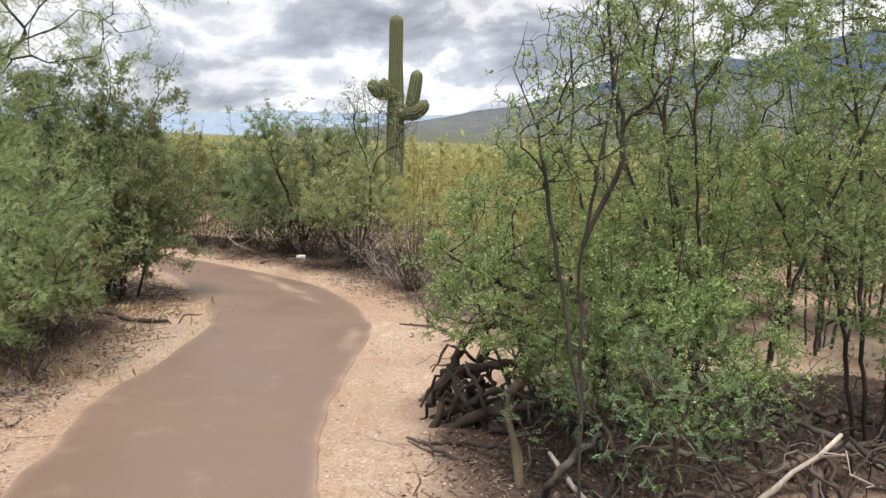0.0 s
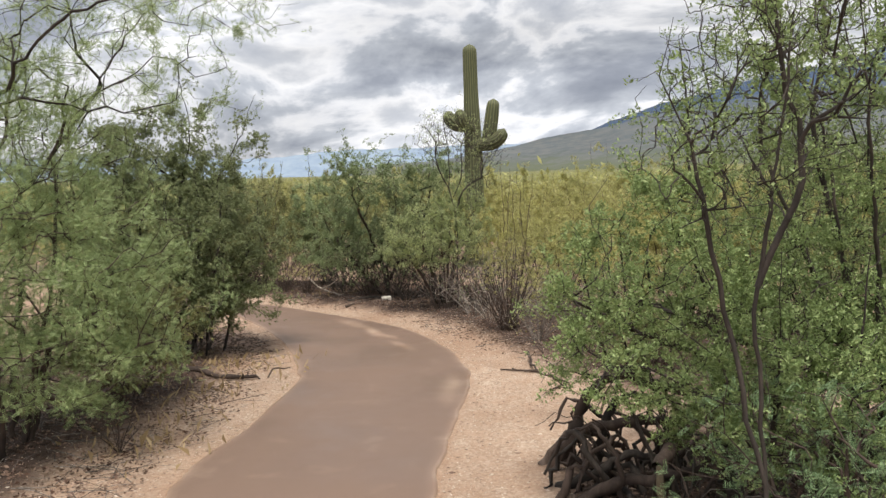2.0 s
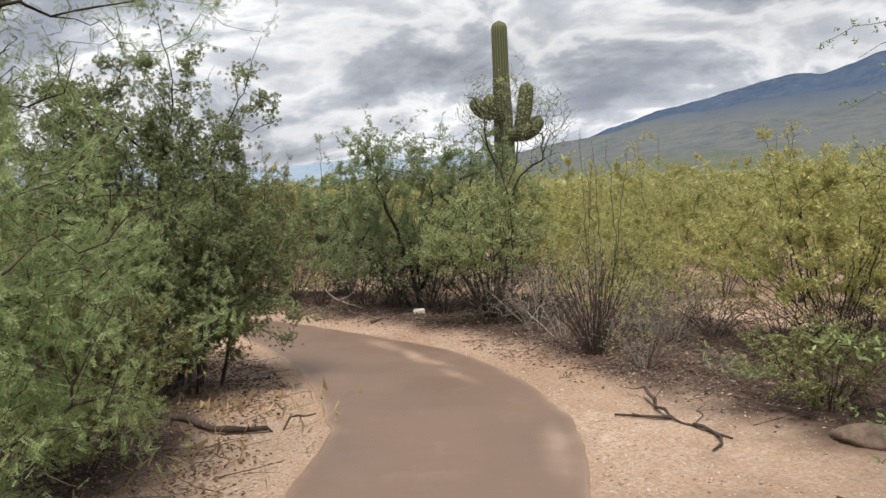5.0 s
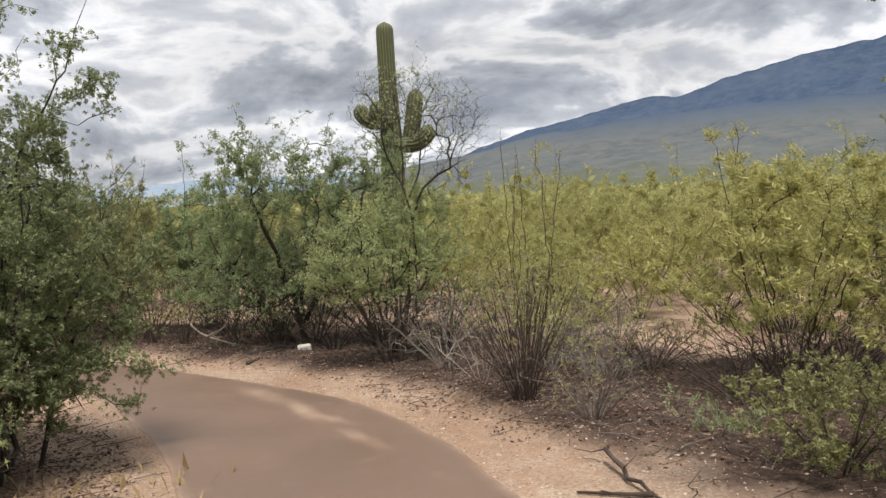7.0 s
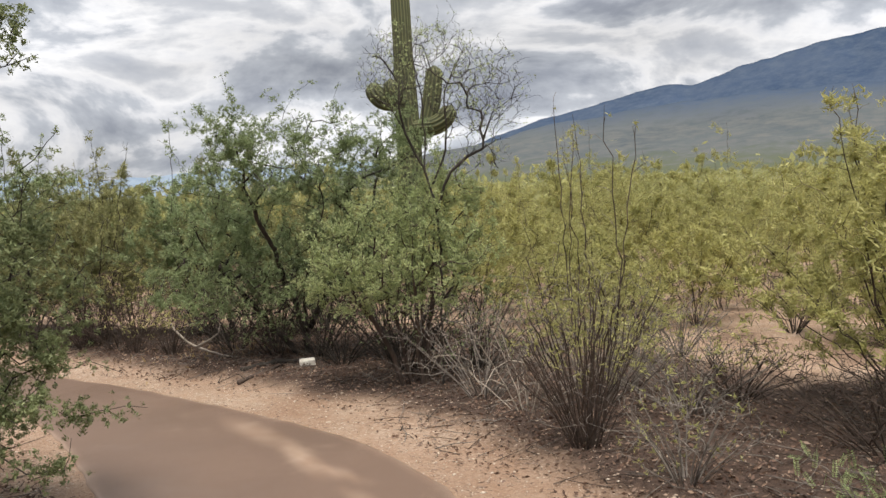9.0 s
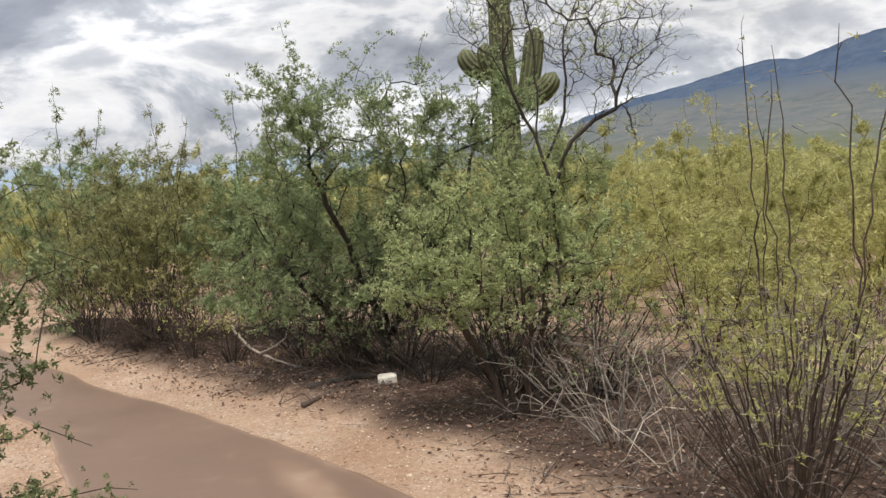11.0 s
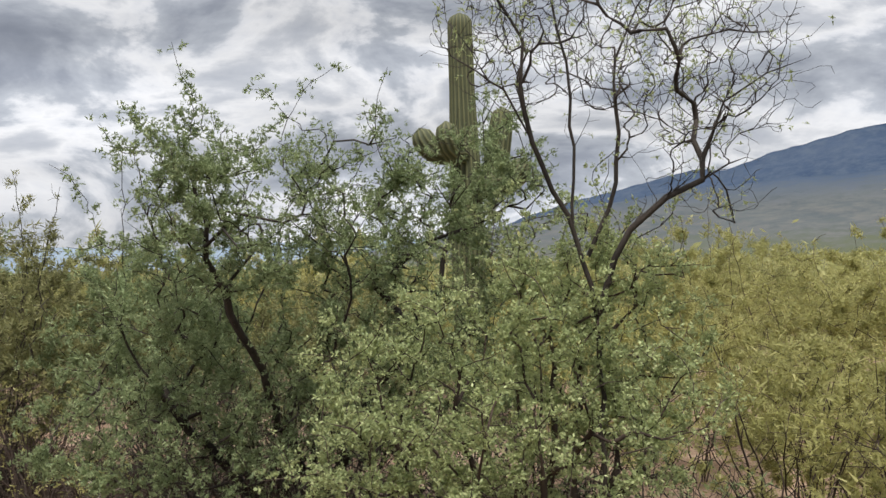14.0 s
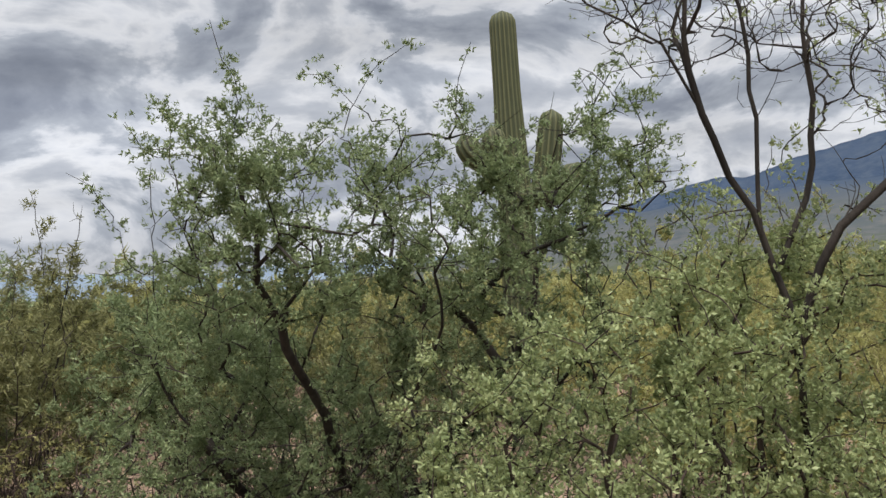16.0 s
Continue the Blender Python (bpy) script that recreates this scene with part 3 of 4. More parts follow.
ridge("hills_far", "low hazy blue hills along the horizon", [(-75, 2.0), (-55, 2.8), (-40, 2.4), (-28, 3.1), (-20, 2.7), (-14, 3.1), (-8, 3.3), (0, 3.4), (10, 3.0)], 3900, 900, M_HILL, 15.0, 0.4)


# ---------------------------------------------------------------- saguaro
def ribbed(points, radius, ribs=15, tip=True):
    """A ribbed cactus limb along a curve, domed at its end."""
    pts = curve_points(points, 0.06)
    s = np.r_[0, np.cumsum(np.linalg.norm(np.diff(pts, axis=0), axis=1))]
    L = s[-1]
    d = unit(np.gradient(pts, axis=0))
    u = unit(np.cross(d, np.array([0.2, -0.95, 0.1])))
    w = np.cross(d, u)
    sides = ribs * 4
    ang = np.arange(sides) * 2 * math.pi / sides
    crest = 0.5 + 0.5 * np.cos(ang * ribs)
    prof = radius(s / L)
    dome = np.sqrt(np.clip(1 - np.clip((s - (L - prof[-1])) / prof[-1], 0, 0.995) ** 2, 0, 1)) if tip else 1.0
    rr = (prof * dome)[:, None] * (0.84 + 0.16 * crest ** 0.8)[None]
    v = pts[:, None] + rr[..., None] * (u[:, None] * np.cos(ang)[None, :, None] + w[:, None] * np.sin(ang)[None, :, None])
    n = len(pts)
    i, k = (np.arange(n - 1) * sides)[:, None], np.arange(sides)
    f = np.stack([i + k, i + (k + 1) % sides, i + sides + (k + 1) % sides, i + sides + k], axis=-1).reshape(-1, 4)
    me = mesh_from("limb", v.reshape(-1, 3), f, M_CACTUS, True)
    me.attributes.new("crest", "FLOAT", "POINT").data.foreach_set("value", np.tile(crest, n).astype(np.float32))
    return me


def saguaro():
    thing = tagged(new("saguaro_cactus"), "tall ribbed green saguaro cactus with stubby arms", "cactus")
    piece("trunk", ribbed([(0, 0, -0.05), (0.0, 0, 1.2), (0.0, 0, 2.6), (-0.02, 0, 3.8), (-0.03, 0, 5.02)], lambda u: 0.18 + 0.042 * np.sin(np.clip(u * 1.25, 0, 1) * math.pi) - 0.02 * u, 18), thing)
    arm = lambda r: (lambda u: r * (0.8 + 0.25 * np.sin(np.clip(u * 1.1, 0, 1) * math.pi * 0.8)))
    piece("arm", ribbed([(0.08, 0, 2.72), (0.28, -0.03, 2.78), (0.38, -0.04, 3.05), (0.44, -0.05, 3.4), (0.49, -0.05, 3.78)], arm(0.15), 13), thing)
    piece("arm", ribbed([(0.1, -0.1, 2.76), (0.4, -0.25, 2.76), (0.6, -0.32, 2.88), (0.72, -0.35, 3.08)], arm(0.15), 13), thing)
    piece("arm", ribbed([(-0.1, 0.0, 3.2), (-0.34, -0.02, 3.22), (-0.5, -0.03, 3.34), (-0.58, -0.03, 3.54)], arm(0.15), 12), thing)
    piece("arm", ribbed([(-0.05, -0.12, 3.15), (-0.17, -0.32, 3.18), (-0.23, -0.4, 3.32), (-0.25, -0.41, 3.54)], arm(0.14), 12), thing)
    thing.matrix_basis = pose(-1.13, 18.9, 0)


saguaro()


# ---------------------------------------------------------------- shrubs and trees beside the path
def dark_shrub():
    k = Plant(11)
    for a in range(22):
        x, y = k.rs.uniform(-0.85, 0.65), k.rs.uniform(-0.45, 0.5)
        k.stem([(x * 0.5, y * 0.5, 0), (x * 0.65, y * 0.65, 0.45), (x * 0.95, y * 0.95, 1.1), (x * 1.1, y * 1.1, 1.7)], 0.02)
    k.stem([(-0.1, 0, 0.8), (0.0, 0, 1.7), (0.15, 0, 2.4), (0.1, -0.1, 2.95)], 0.02)
    k.stem([(0.1, 0, 0.8), (0.4, -0.1, 1.7), (0.75, -0.15, 2.35), (0.95, -0.2, 2.75)], 0.02)
    crown = [(-0.15, 0, 1.45, 1.0, 0.8, 0.75, 1.2), (0.35, 0, 1.15, 0.72, 0.7, 0.6), (-0.35, 0, 2.05, 0.75, 0.65, 0.55), (0.0, 0, 0.72, 0.98, 0.8, 0.45, 1.1), (0.25, 0.05, 0.6, 0.42, 0.45, 0.32, 1.0), (-0.3, -0.5, 0.85, 0.8, 0.5, 0.5), (0.05, 0, 2.6, 0.35, 0.3, 0.4, 0.5), (0.75, -0.1, 2.3, 0.4, 0.3, 0.45, 0.5), (-0.8, -0.2, 2.2, 0.5, 0.5, 0.5, 0.6), (-0.85, -0.2, 1.4, 0.6, 0.6, 0.6, 0.8)]
    k.reach(k.inside(crown, 110, 0.8), 1, 0.12, 0.25, low=0.3)
    k.reach(k.inside(crown, 2300, 0.6), 2, 0.07, 0.25, low=0.3)
    k.build("shrub", "dense dull-green multi-stemmed shrub at the path's edge", "shrub", pose(-3.75, 9.05, 0), M_BARK, tip=0.0022, leaf=LEAF_FINE, leaf_mat=M_DARKLEAF, leaves=40000, up=0.15, size=(0.75, 1.3), spread=0.035, leaf_low=0.22, clump=0.7)


def feathery_shrub():
    k = Plant(12)
    for a in range(8):
        x, y = k.rs.uniform(-0.9, 0.9), k.rs.uniform(-0.7, 0.7)
        k.stem([(x * 0.35, y * 0.35, 0), (x * 0.6, y * 0.6, 0.5), (x, y, 1.2), (x * 1.15, y * 1.15, 1.9)], 0.025)
    crown = [(0, 0, 1.3, 1.15, 1.15, 0.75), (0.45, -0.1, 0.95, 0.9, 0.9, 0.55), (-0.1, 0.2, 2.0, 0.95, 1.0, 0.55), (-0.35, 0.0, 2.5, 0.9, 0.9, 0.5, 0.8), (0.25, 0.5, 0.55, 0.85, 0.8, 0.35)]
    k.reach(k.inside(crown, 110, 0.8), 1, 0.12, 0.25, low=0.3)
    k.reach(k.inside(crown, 2000, 0.6), 2, 0.08, 0.22, low=0.3)
    k.build("shrub", "large feathery light-green acacia shrub beside the path", "shrub", pose(-3.62, 5.75, 0), M_BARK_RED, tip=0.0022, leaf=LEAF_FEATHER, leaf_mat=M_FEATHER, leaves=30000, up=0.05, size=(0.75, 1.3), clump=0.9, spread=0.035)


def leaning_tree():
    k = Plant(13)
    k.stem([(0, 0, 0), (0.1, 0, 1.0), (0.3, -0.1, 1.8), (0.9, -0.5, 2.5), (1.7, -0.9, 2.75), (2.5, -1.35, 2.62)], 0.03)
    k.stem([(0.2, 0, 1.4), (0.6, 0.4, 2.1), (1.0, 0.7, 2.9), (1.5, 0.9, 3.6)], 0.03)
    k.stem([(0.1, 0, 1.2), (0.0, -0.6, 2.2), (-0.3, -0.9, 3.2)], 0.03)
    k.stem([(0.3, 0, 1.6), (0.35, 0.3, 2.6), (0.55, 0.4, 3.8)], 0.03)
    crown = [(0.3, 0.0, 3.0, 1.1, 1.0, 0.75), (1.2, 0.5, 2.85, 0.8, 0.7, 0.6), (1.6, -0.8, 2.85, 0.9, 0.5, 0.28), (2.45, -1.35, 2.6, 0.4, 0.3, 0.13, 1.6)]
    k.reach(k.inside(crown, 60, 0.8), 1, 0.12, 0.3, low=1.6)
    k.reach(k.inside(crown, 520, 0.5), 2, 0.08, 0.3, low=1.8)
    k.build("mesquite_tree", "open leaning mesquite tree with dark limbs and feathery leaves", "tree", pose(-4.0, 5.9, 0), M_BARK, tip=0.0016, leaf=LEAF_FEATHER, leaf_mat=M_FEATHER, leaves=9500, up=-0.1, size=(0.6, 0.95), clump=1.0)


def bright_bush():
    k = Plant(14)
    for a in range(9):
        x, y = k.rs.uniform(-0.8, 0.6), k.rs.uniform(-0.5, 0.6)
        k.stem([(x * 0.5, y * 0.5, 0), (x * 0.7, y * 0.7, 0.4), (x, y, 0.9), (x * 1.1, y * 1.1, 1.4)], 0.012)
    crown = [(-0.1, 0, 0.92, 0.85, 0.8, 0.44), (-0.45, 0.1, 1.25, 0.5, 0.5, 0.45), (0.35, -0.35, 0.68, 0.7, 0.6, 0.4), (-0.35, 0.3, 1.65, 0.3, 0.3, 0.4, 0.7), (0.5, 0.1, 1.1, 0.5, 0.5, 0.45, 0.8)]
    k.reach(k.inside(crown, 90, 0.8), 1, 0.1, 0.3, low=0.2)
    k.reach(k.inside(crown, 1500, 0.6), 2, 0.06, 0.3, low=0.2)
    k.build("bush", "bushy bright-green thorn bush over dead brushwood", "bush", pose(0.95, 4.75, 0), M_BARK, tip=0.002, leaf=LEAF_TUFT, leaf_mat=M_BRIGHT, leaves=19500, up=0.25, size=(0.7, 1.25), leaf_low=0.22, clump=0.9)


def sparse_tree():
    k = Plant(15)
    k.stem([(0, 0, 0), (-0.02, 0.02, 0.6), (-0.05, 0, 1.3), (0.02, 0, 1.75), (0.1, 0.05, 2.3)], 0.015)
    k.stem([(-0.02, 0, 0.5), (-0.14, 0.06, 1.2), (-0.24, 0.05, 1.7), (-0.38, 0.0, 2.05), (-0.33, 0, 2.25)], 0.02)
    k.stem([(-0.05, 0, 1.3), (0.1, 0.0, 1.7), (0.05, 0.05, 2.1), (-0.05, 0, 2.7)], 0.025)
    crown = [(0.0, 0, 2.0, 0.33, 0.3, 0.4), (-0.25, 0, 1.8, 0.2, 0.2, 0.3), (0.1, 0, 2.45, 0.25, 0.25, 0.35)]
    k.reach(k.inside(crown, 60, 0.7), 1, 0.06, 0.2, low=0.9)
    k.reach(k.inside(crown, 1000, 0.7), 2, 0.04, 0.18, low=1.1)
    k.build("thorn_tree", "thin thorn tree with dark bare twisted branches", "tree", pose(0.74, 3.75, 0), M_BARK, tip=0.0015, power=0.38, leaf=LEAF_TUFT, leaf_mat=M_BRIGHT, leaves=900, up=0.2, clump=1.2)


def thicket_tree(seed, x, y, h, wide, leaves, leaf, mat, label):
    k = Plant(seed)
    for a in range(6):
        u, v = k.rs.uniform(-1, 1) * wide, k.rs.uniform(-1, 1) * wide
        k.stem([(u * 0.2, v * 0.2, 0), (u * 0.4, v * 0.4, h * 0.3), (u * 0.7 + k.rs.normal() * 0.06, v * 0.7, h * 0.6), (u * 0.8 + k.rs.normal() * 0.12, v * 0.8, h * 0.78), (u * 0.9, v * 0.9, h * 0.95)], 0.014)
    crown = [(0, 0, h * 0.62, wide, wide, h * 0.36), (0.1, 0, h * 0.4, wide * 0.9, wide * 0.9, h * 0.22), (-0.2, 0, h * 0.85, wide * 0.7, wide * 0.7, h * 0.2)]
    k.reach(k.inside(crown, 70, 0.9), 1, 0.1, 0.4, low=h * 0.15)
    k.reach(k.inside(crown, 1000, 0.75), 2, 0.07, 0.3, low=h * 0.18)
    k.build("thorn_tree", label, "tree", pose(x, y, 0), M_BARK, tip=0.0018, power=0.45, leaf=leaf, leaf_mat=mat, leaves=int(leaves * 1.6), up=0.2, size=(0.7, 1.25), clump=1.0)


def feathery_sapling():
    k = Plant(20)
    for a in range(6):
        x, y = k.rs.uniform(-0.6, 0.6), k.rs.uniform(-0.35, 0.3)
        k.stem([(x * 0.3, y * 0.3, 0), (x * 0.6, y * 0.6, 0.35), (x, y, 0.7)], 0.02)
    crown = [(0.0, -0.05, 0.55, 0.6, 0.4, 0.35), (-0.25, -0.05, 0.7, 0.4, 0.35, 0.25)]
    k.reach(k.inside(crown, 40, 0.8), 1, 0.1, 0.25, low=0.15)
    k.reach(k.inside(crown, 260, 0.6), 2, 0.07, 0.25, low=0.2)
    k.build("sapling", "feathery blue-green acacia sapling among dead branches", "shrub", pose(1.15, 4.05, 0), M_BARK_RED, tip=0.002, leaf=LEAF_FEATHER, leaf_mat=M_SAPLING, leaves=1000, up=0.1)


def mesquite():
    k = Plant(17)
    k.stem([(0, 0, 0), (0.03, -0.1, 0.5), (0.12, -0.5, 0.95), (0.32, -1.1, 1.4), (0.4, -1.3, 1.75)], 0.03)
    k.stem([(0, 0, 0.1), (-0.1, -0.2, 0.7), (-0.25, -0.55, 1.25), (-0.35, -0.9, 1.75), (-0.38, -1.0, 2.15)], 0.03)
    k.stem([(-0.05, 0, 0), (-0.5, -0.2, 0.6), (-0.75, -0.4, 1.0), (-0.95, -0.6, 1.5)], 0.03)
    k.stem([(0.05, 0, 0.3), (0.35, -0.2, 0.9), (0.7, -0.4, 1.4), (0.85, -0.4, 2.0)], 0.03)
    crown = [(-0.25, -0.7, 1.95, 0.6, 0.6, 0.42), (0.35, -0.8, 1.85, 0.55, 0.6, 0.45), (0.75, -0.5, 1.6, 0.5, 0.5, 0.5), (1.05, -0.6, 1.95, 0.42, 0.4, 0.42, 0.7), (-0.75, -0.4, 1.25, 0.45, 0.5, 0.35), (-0.6, -0.6, 0.8, 0.75, 0.5, 0.3, 1.2), (0.5, -0.4, 1.0, 0.7, 0.5, 0.35), (-0.2, -0.2, 1.3, 0.7, 0.5, 0.4), (1.0, -0.9, 2.2, 0.35, 0.35, 0.3, 0.8), (-0.45, -0.8, 2.25, 0.25, 0.3, 0.22), (0.45, -0.8, 2.25, 0.25, 0.3, 0.25)]
    k.reach(k.inside(crown, 100, 0.8), 1, 0.09, 0.4, low=0.35)
    k.reach(k.inside(crown, 1700, 0.7), 2, 0.06, 0.28, low=0.4)
    for x, y, z, dx, dz in ((-0.62, -1.0, 2.1, -0.42, 0.04), (-0.42, -1.0, 2.2, -0.05, 0.5), (-0.75, -0.9, 2.0, -0.1, 0.35), (-0.2, -0.9, 2.15, 0.05, 0.35), (0.15, -0.9, 2.1, -0.03, 0.36), (0.45, -0.9, 2.2, 0.08, 0.38), (0.75, -0.8, 2.05, 0.2, 0.36), (0.95, -0.7, 1.9, 0.35, 0.2), (0.3, -0.9, 2.25, 0.0, 0.36)):
        k.reach(np.array([(x + dx, y, z + dz)]), 2, 0.05, 0.15, 0.1)
    k.build("mesquite_tree", "spreading grey-green mesquite tree with dark forked trunks", "tree", pose(-2.3, 13.6, 0), M_BARK, tip=0.0018, power=0.50, leaf=LEAF_FINER, leaf_mat=M_MESQ, leaves=17000, up=0.3, size=(0.7, 1.25), leaf_low=0.42, clump=0.9)


def pale_bush():
    k = Plant(18)
    for a in range(9):
        x, y = k.rs.uniform(-0.7, 0.6), k.rs.uniform(-0.4, 0.4)
        k.stem([(x * 0.25, y * 0.25, 0), (x * 0.45, y * 0.45, 0.4), (x * 0.9, y * 0.9, 0.9), (x * 1.1, y * 1.1, 1.3)], 0.025)
    crown = [(-0.15, -0.1, 1.05, 0.68, 0.5, 0.42), (0.2, 0.0, 1.25, 0.42, 0.42, 0.42), (-0.5, -0.1, 0.9, 0.4, 0.35, 0.22), (0.15, 0.1, 1.6, 0.4, 0.35, 0.28, 0.7)]
    k.reach(k.inside(crown, 80, 0.8), 1, 0.09, 0.25, low=0.25)
    k.reach(k.inside(crown, 900, 0.6), 2, 0.06, 0.25, low=0.35)
    tips = k.inside(crown, 260, 0.25)
    k.reach(tips + np.c_[k.rs.normal(size=(260, 2)) * 0.05, k.rs.uniform(0.08, 0.28, 260)], 2, 0.04, 0.1, 0.1, low=0.5)
    k.build("bush", "rounded pale-green small-leaved bush beneath a bare tree", "bush", pose(-1.18, 11.95, 0), M_BARK_RED, tip=0.0017, leaf=LEAF_ROUND, leaf_mat=M_PALELEAF, leaves=16500, up=0.5, size=(0.7, 1.2), leaf_low=0.5, spread=0.018, clump=0.7)


def bare_tree():
    k = Plant(19)
    k.stem([(0, 0.1, 0), (0.02, 0.05, 0.8), (0.0072, 0, 1.4), (-0.0764, 0, 1.76), (-0.198, -0.03, 2.02), (-0.244, -0.05, 2.22), (-0.221, -0.06, 2.38), (-0.396, -0.06, 2.64)], 0.02)
    k.stem([(-0.0612, 0, 1.7), (-0.0536, 0, 2.17), (-0.084, 0.03, 2.43), (-0.122, 0.05, 2.75)], 0.02)
    k.stem([(0.0072, 0.03, 1.4), (0.129, -0.02, 1.7), (0.258, -0.03, 1.8), (0.372, -0.05, 1.87), (0.471, -0.06, 2.13), (0.6, -0.1, 2.22), (0.752, -0.1, 2.28)], 0.02)
    k.stem([(-0.008, 0.02, 1.62), (0.106, 0.03, 1.88), (0.121, 0.05, 2.33), (0.273, 0.06, 2.62)], 0.02)
    k.stem([(-0.213, -0.03, 2.05), (-0.289, -0.05, 2.2), (-0.35, -0.05, 2.24)], 0.02)
    crown = [(0.0, 0, 2.5, 0.42, 0.35, 0.36), (0.38, -0.02, 2.32, 0.36, 0.33, 0.36), (-0.3, -0.03, 2.5, 0.22, 0.28, 0.28), (0.4, 0, 1.85, 0.25, 0.25, 0.13, 0.4)]
    k.reach(k.inside(crown, 110, 0.9), 1, 0.05, 0.16, 0.5, low=1.5)
    k.reach(k.inside(crown, 2000, 0.75), 2, 0.035, 0.16, 0.5, low=1.6)
    k.reach(k.inside(crown, 1300, 0.8), 2, 0.03, 0.14, 0.6, low=1.7)
    k.build("bare_tree", "half-bare desert tree with dark wiry branches", "tree", pose(-1.02, 11.72, 0), M_BARK, tip=0.0010, power=0.375, leaf=LEAF_TINY, leaf_mat=M_PALELEAF, leaves=900, up=0.3, size=(0.6, 1.1), clump=1.4)


def brush(seed, name, label, x, y, h, wide, stems, twigs, bark, leaves=0, leaf_mat=None, leaf=None, tall=0, group="", twig_mat=None, low=0.15, leaf_low=0.0, category="shrub", limbs=20, wand=1.28):
    """A vase-shaped desert shrub of many thin stems from one root."""
    k = Plant(seed)
    for a in range(stems):
        t, s = k.rs.uniform(0, 2 * math.pi), math.sqrt(k.rs.uniform(0.05, 1)) * wide
        cx, cy, hh = math.cos(t) * s, math.sin(t) * s, h * k.rs.uniform(0.65, 1.0) * (1.0 - 0.25 * (s / wide) ** 2)
        k.stem([(cx * 0.1, cy * 0.1, 0), (cx * 0.35, cy * 0.35, hh * 0.35), (cx * 0.7, cy * 0.7, hh * 0.7), (cx, cy, hh)], 0.02 * h)
    for a in range(tall):
        t = k.rs.uniform(0, 2 * math.pi)
        cx, cy = math.cos(t) * wide * 0.5, math.sin(t) * wide * 0.5
        k.stem([(cx * 0.2, cy * 0.2, 0), (cx * 0.6, cy * 0.6, h * 0.5), (cx * 0.9, cy * 0.9, h * 0.95), (cx * 1.1 + k.rs.normal() * 0.1, cy, h * wand * k.rs.uniform(0.9, 1.1))], 0.022)
    wands = [k.p[ids[-(2 + q)]] for lev, ids in k.branches[stems:] for q in range(min(5, len(ids) - 2))]
    crown = [(0, 0, h * 0.6, wide, wide, h * 0.4), (0, 0, h * 0.85, wide * 0.8, wide * 0.8, h * 0.22)]
    k.reach(k.inside(crown, max(8, twigs // 8), 0.9), 1, 0.1, 0.3, low=low * h)
    k.reach(k.inside(crown, twigs, 0.85), 2, 0.09, 0.25, low=low * h)
    if wands:
        at = np.array(wands)
        k.reach(at + k.rs.normal(size=at.shape) * np.array([0.06, 0.06, 0.05]) + np.array([0, 0, 0.06]), 2, 0.05, 0.2)
    return k.build(name, label, category, pose(x, y, 0), bark, tip=0.0017, power=0.40, cap=0.02, leaf=leaf, leaf_mat=leaf_mat, leaves=leaves, up=0.7, size=(0.8, 1.6), group=group, twig_mat=twig_mat, leaf_low=leaf_low, limbs=limbs, sides=5, clump=0.8)


dark_shrub()
feathery_shrub()
leaning_tree()
bright_bush()
feathery_sapling()
sparse_tree()
thicket_tree(21, 1.75, 5.0, 3.2, 0.85, 7500, LEAF_TUFT, M_BRIGHT, "tall slender green thorn tree with dark stems")
thicket_tree(22, 2.75, 4.9, 3.1, 0.9, 6000, LEAF_FINE, M_FEATHER, "tall slender green thorn tree with dark stems")
thicket_tree(23, 3.6, 7.6, 3.9, 1.2, 6500, LEAF_TUFT, M_BRIGHT, "tall slender green thorn tree with dark stems")
thicket_tree(24, 1.6, 6.9, 2.9, 0.8, 3600, LEAF_TUFT, M_BRIGHT, "tall slender green thorn tree with dark stems")
thicket_tree(25, 3.1, 9.4, 2.3, 1.0, 4200, LEAF_FINE, M_DARKLEAF, "low dull-green thorn tree with dark stems")
thicket_tree(26, 4.6, 8.6, 2.2, 1.1, 4200, LEAF_FINE, M_DARKLEAF, "low dull-green thorn tree with dark stems")
thicket_tree(27, 4.2, 6.2, 2.6, 1.1, 4200, LEAF_FINE, M_FEATHER, "low dull-green thorn tree with dark stems")
brush(88, "shrub", "olive-brown feathery half-dry shrub over leaf litter", -3.35, 6.95, 1.05, 0.6, 22, 420, M_BARK_RED, 3600, M_OLIVE, LEAF_FINE, leaf_low=0.15)
for seed, bx, by, bh, bw in ((90, 1.9, 9.75, 0.6, 0.95), (91, 2.5, 10.6, 0.6, 0.8), (92, 1.2, 13.9, 0.6, 0.6), (93, 2.6, 13.4, 0.7, 0.7), (94, 3.3, 10.2, 0.7, 0.9), (95, -4.95, 14.75, 0.8, 0.55), (96, -5.7, 15.3, 0.9, 0.7), (97, -3.75, 13.95, 0.55, 0.4), (98, 0.95, 10.9, 0.45, 0.55), (102, -3.6, 8.45, 0.5, 0.5), (105, -4.1, 8.7, 0.6, 0.6)):
    brush(seed, "dead_shrub", "tangled brown dead brushwood on bare soil", bx, by, bh, bw, 34, 420, M_BARK_RED if seed % 3 else M_BARK, 160, M_CREO, LEAF_TINY, leaf_low=0.3)
for seed, bx, by, bh, bw in ((99, 1.9, 14.2, 1.15, 0.7), (100, 3.1, 12.7, 0.95, 0.65), (101, 0.7, 13.7, 1.1, 0.55)):
    brush(seed, "creosote_bush", "low creosote bush on the sandy clearing", bx, by, bh, bw, 18, 260, M_BARK_RED, 1500, M_CREO, LEAF_SPRIG, leaf_low=0.3, twig_mat=M_TAN)
mesquite()
pale_bush()
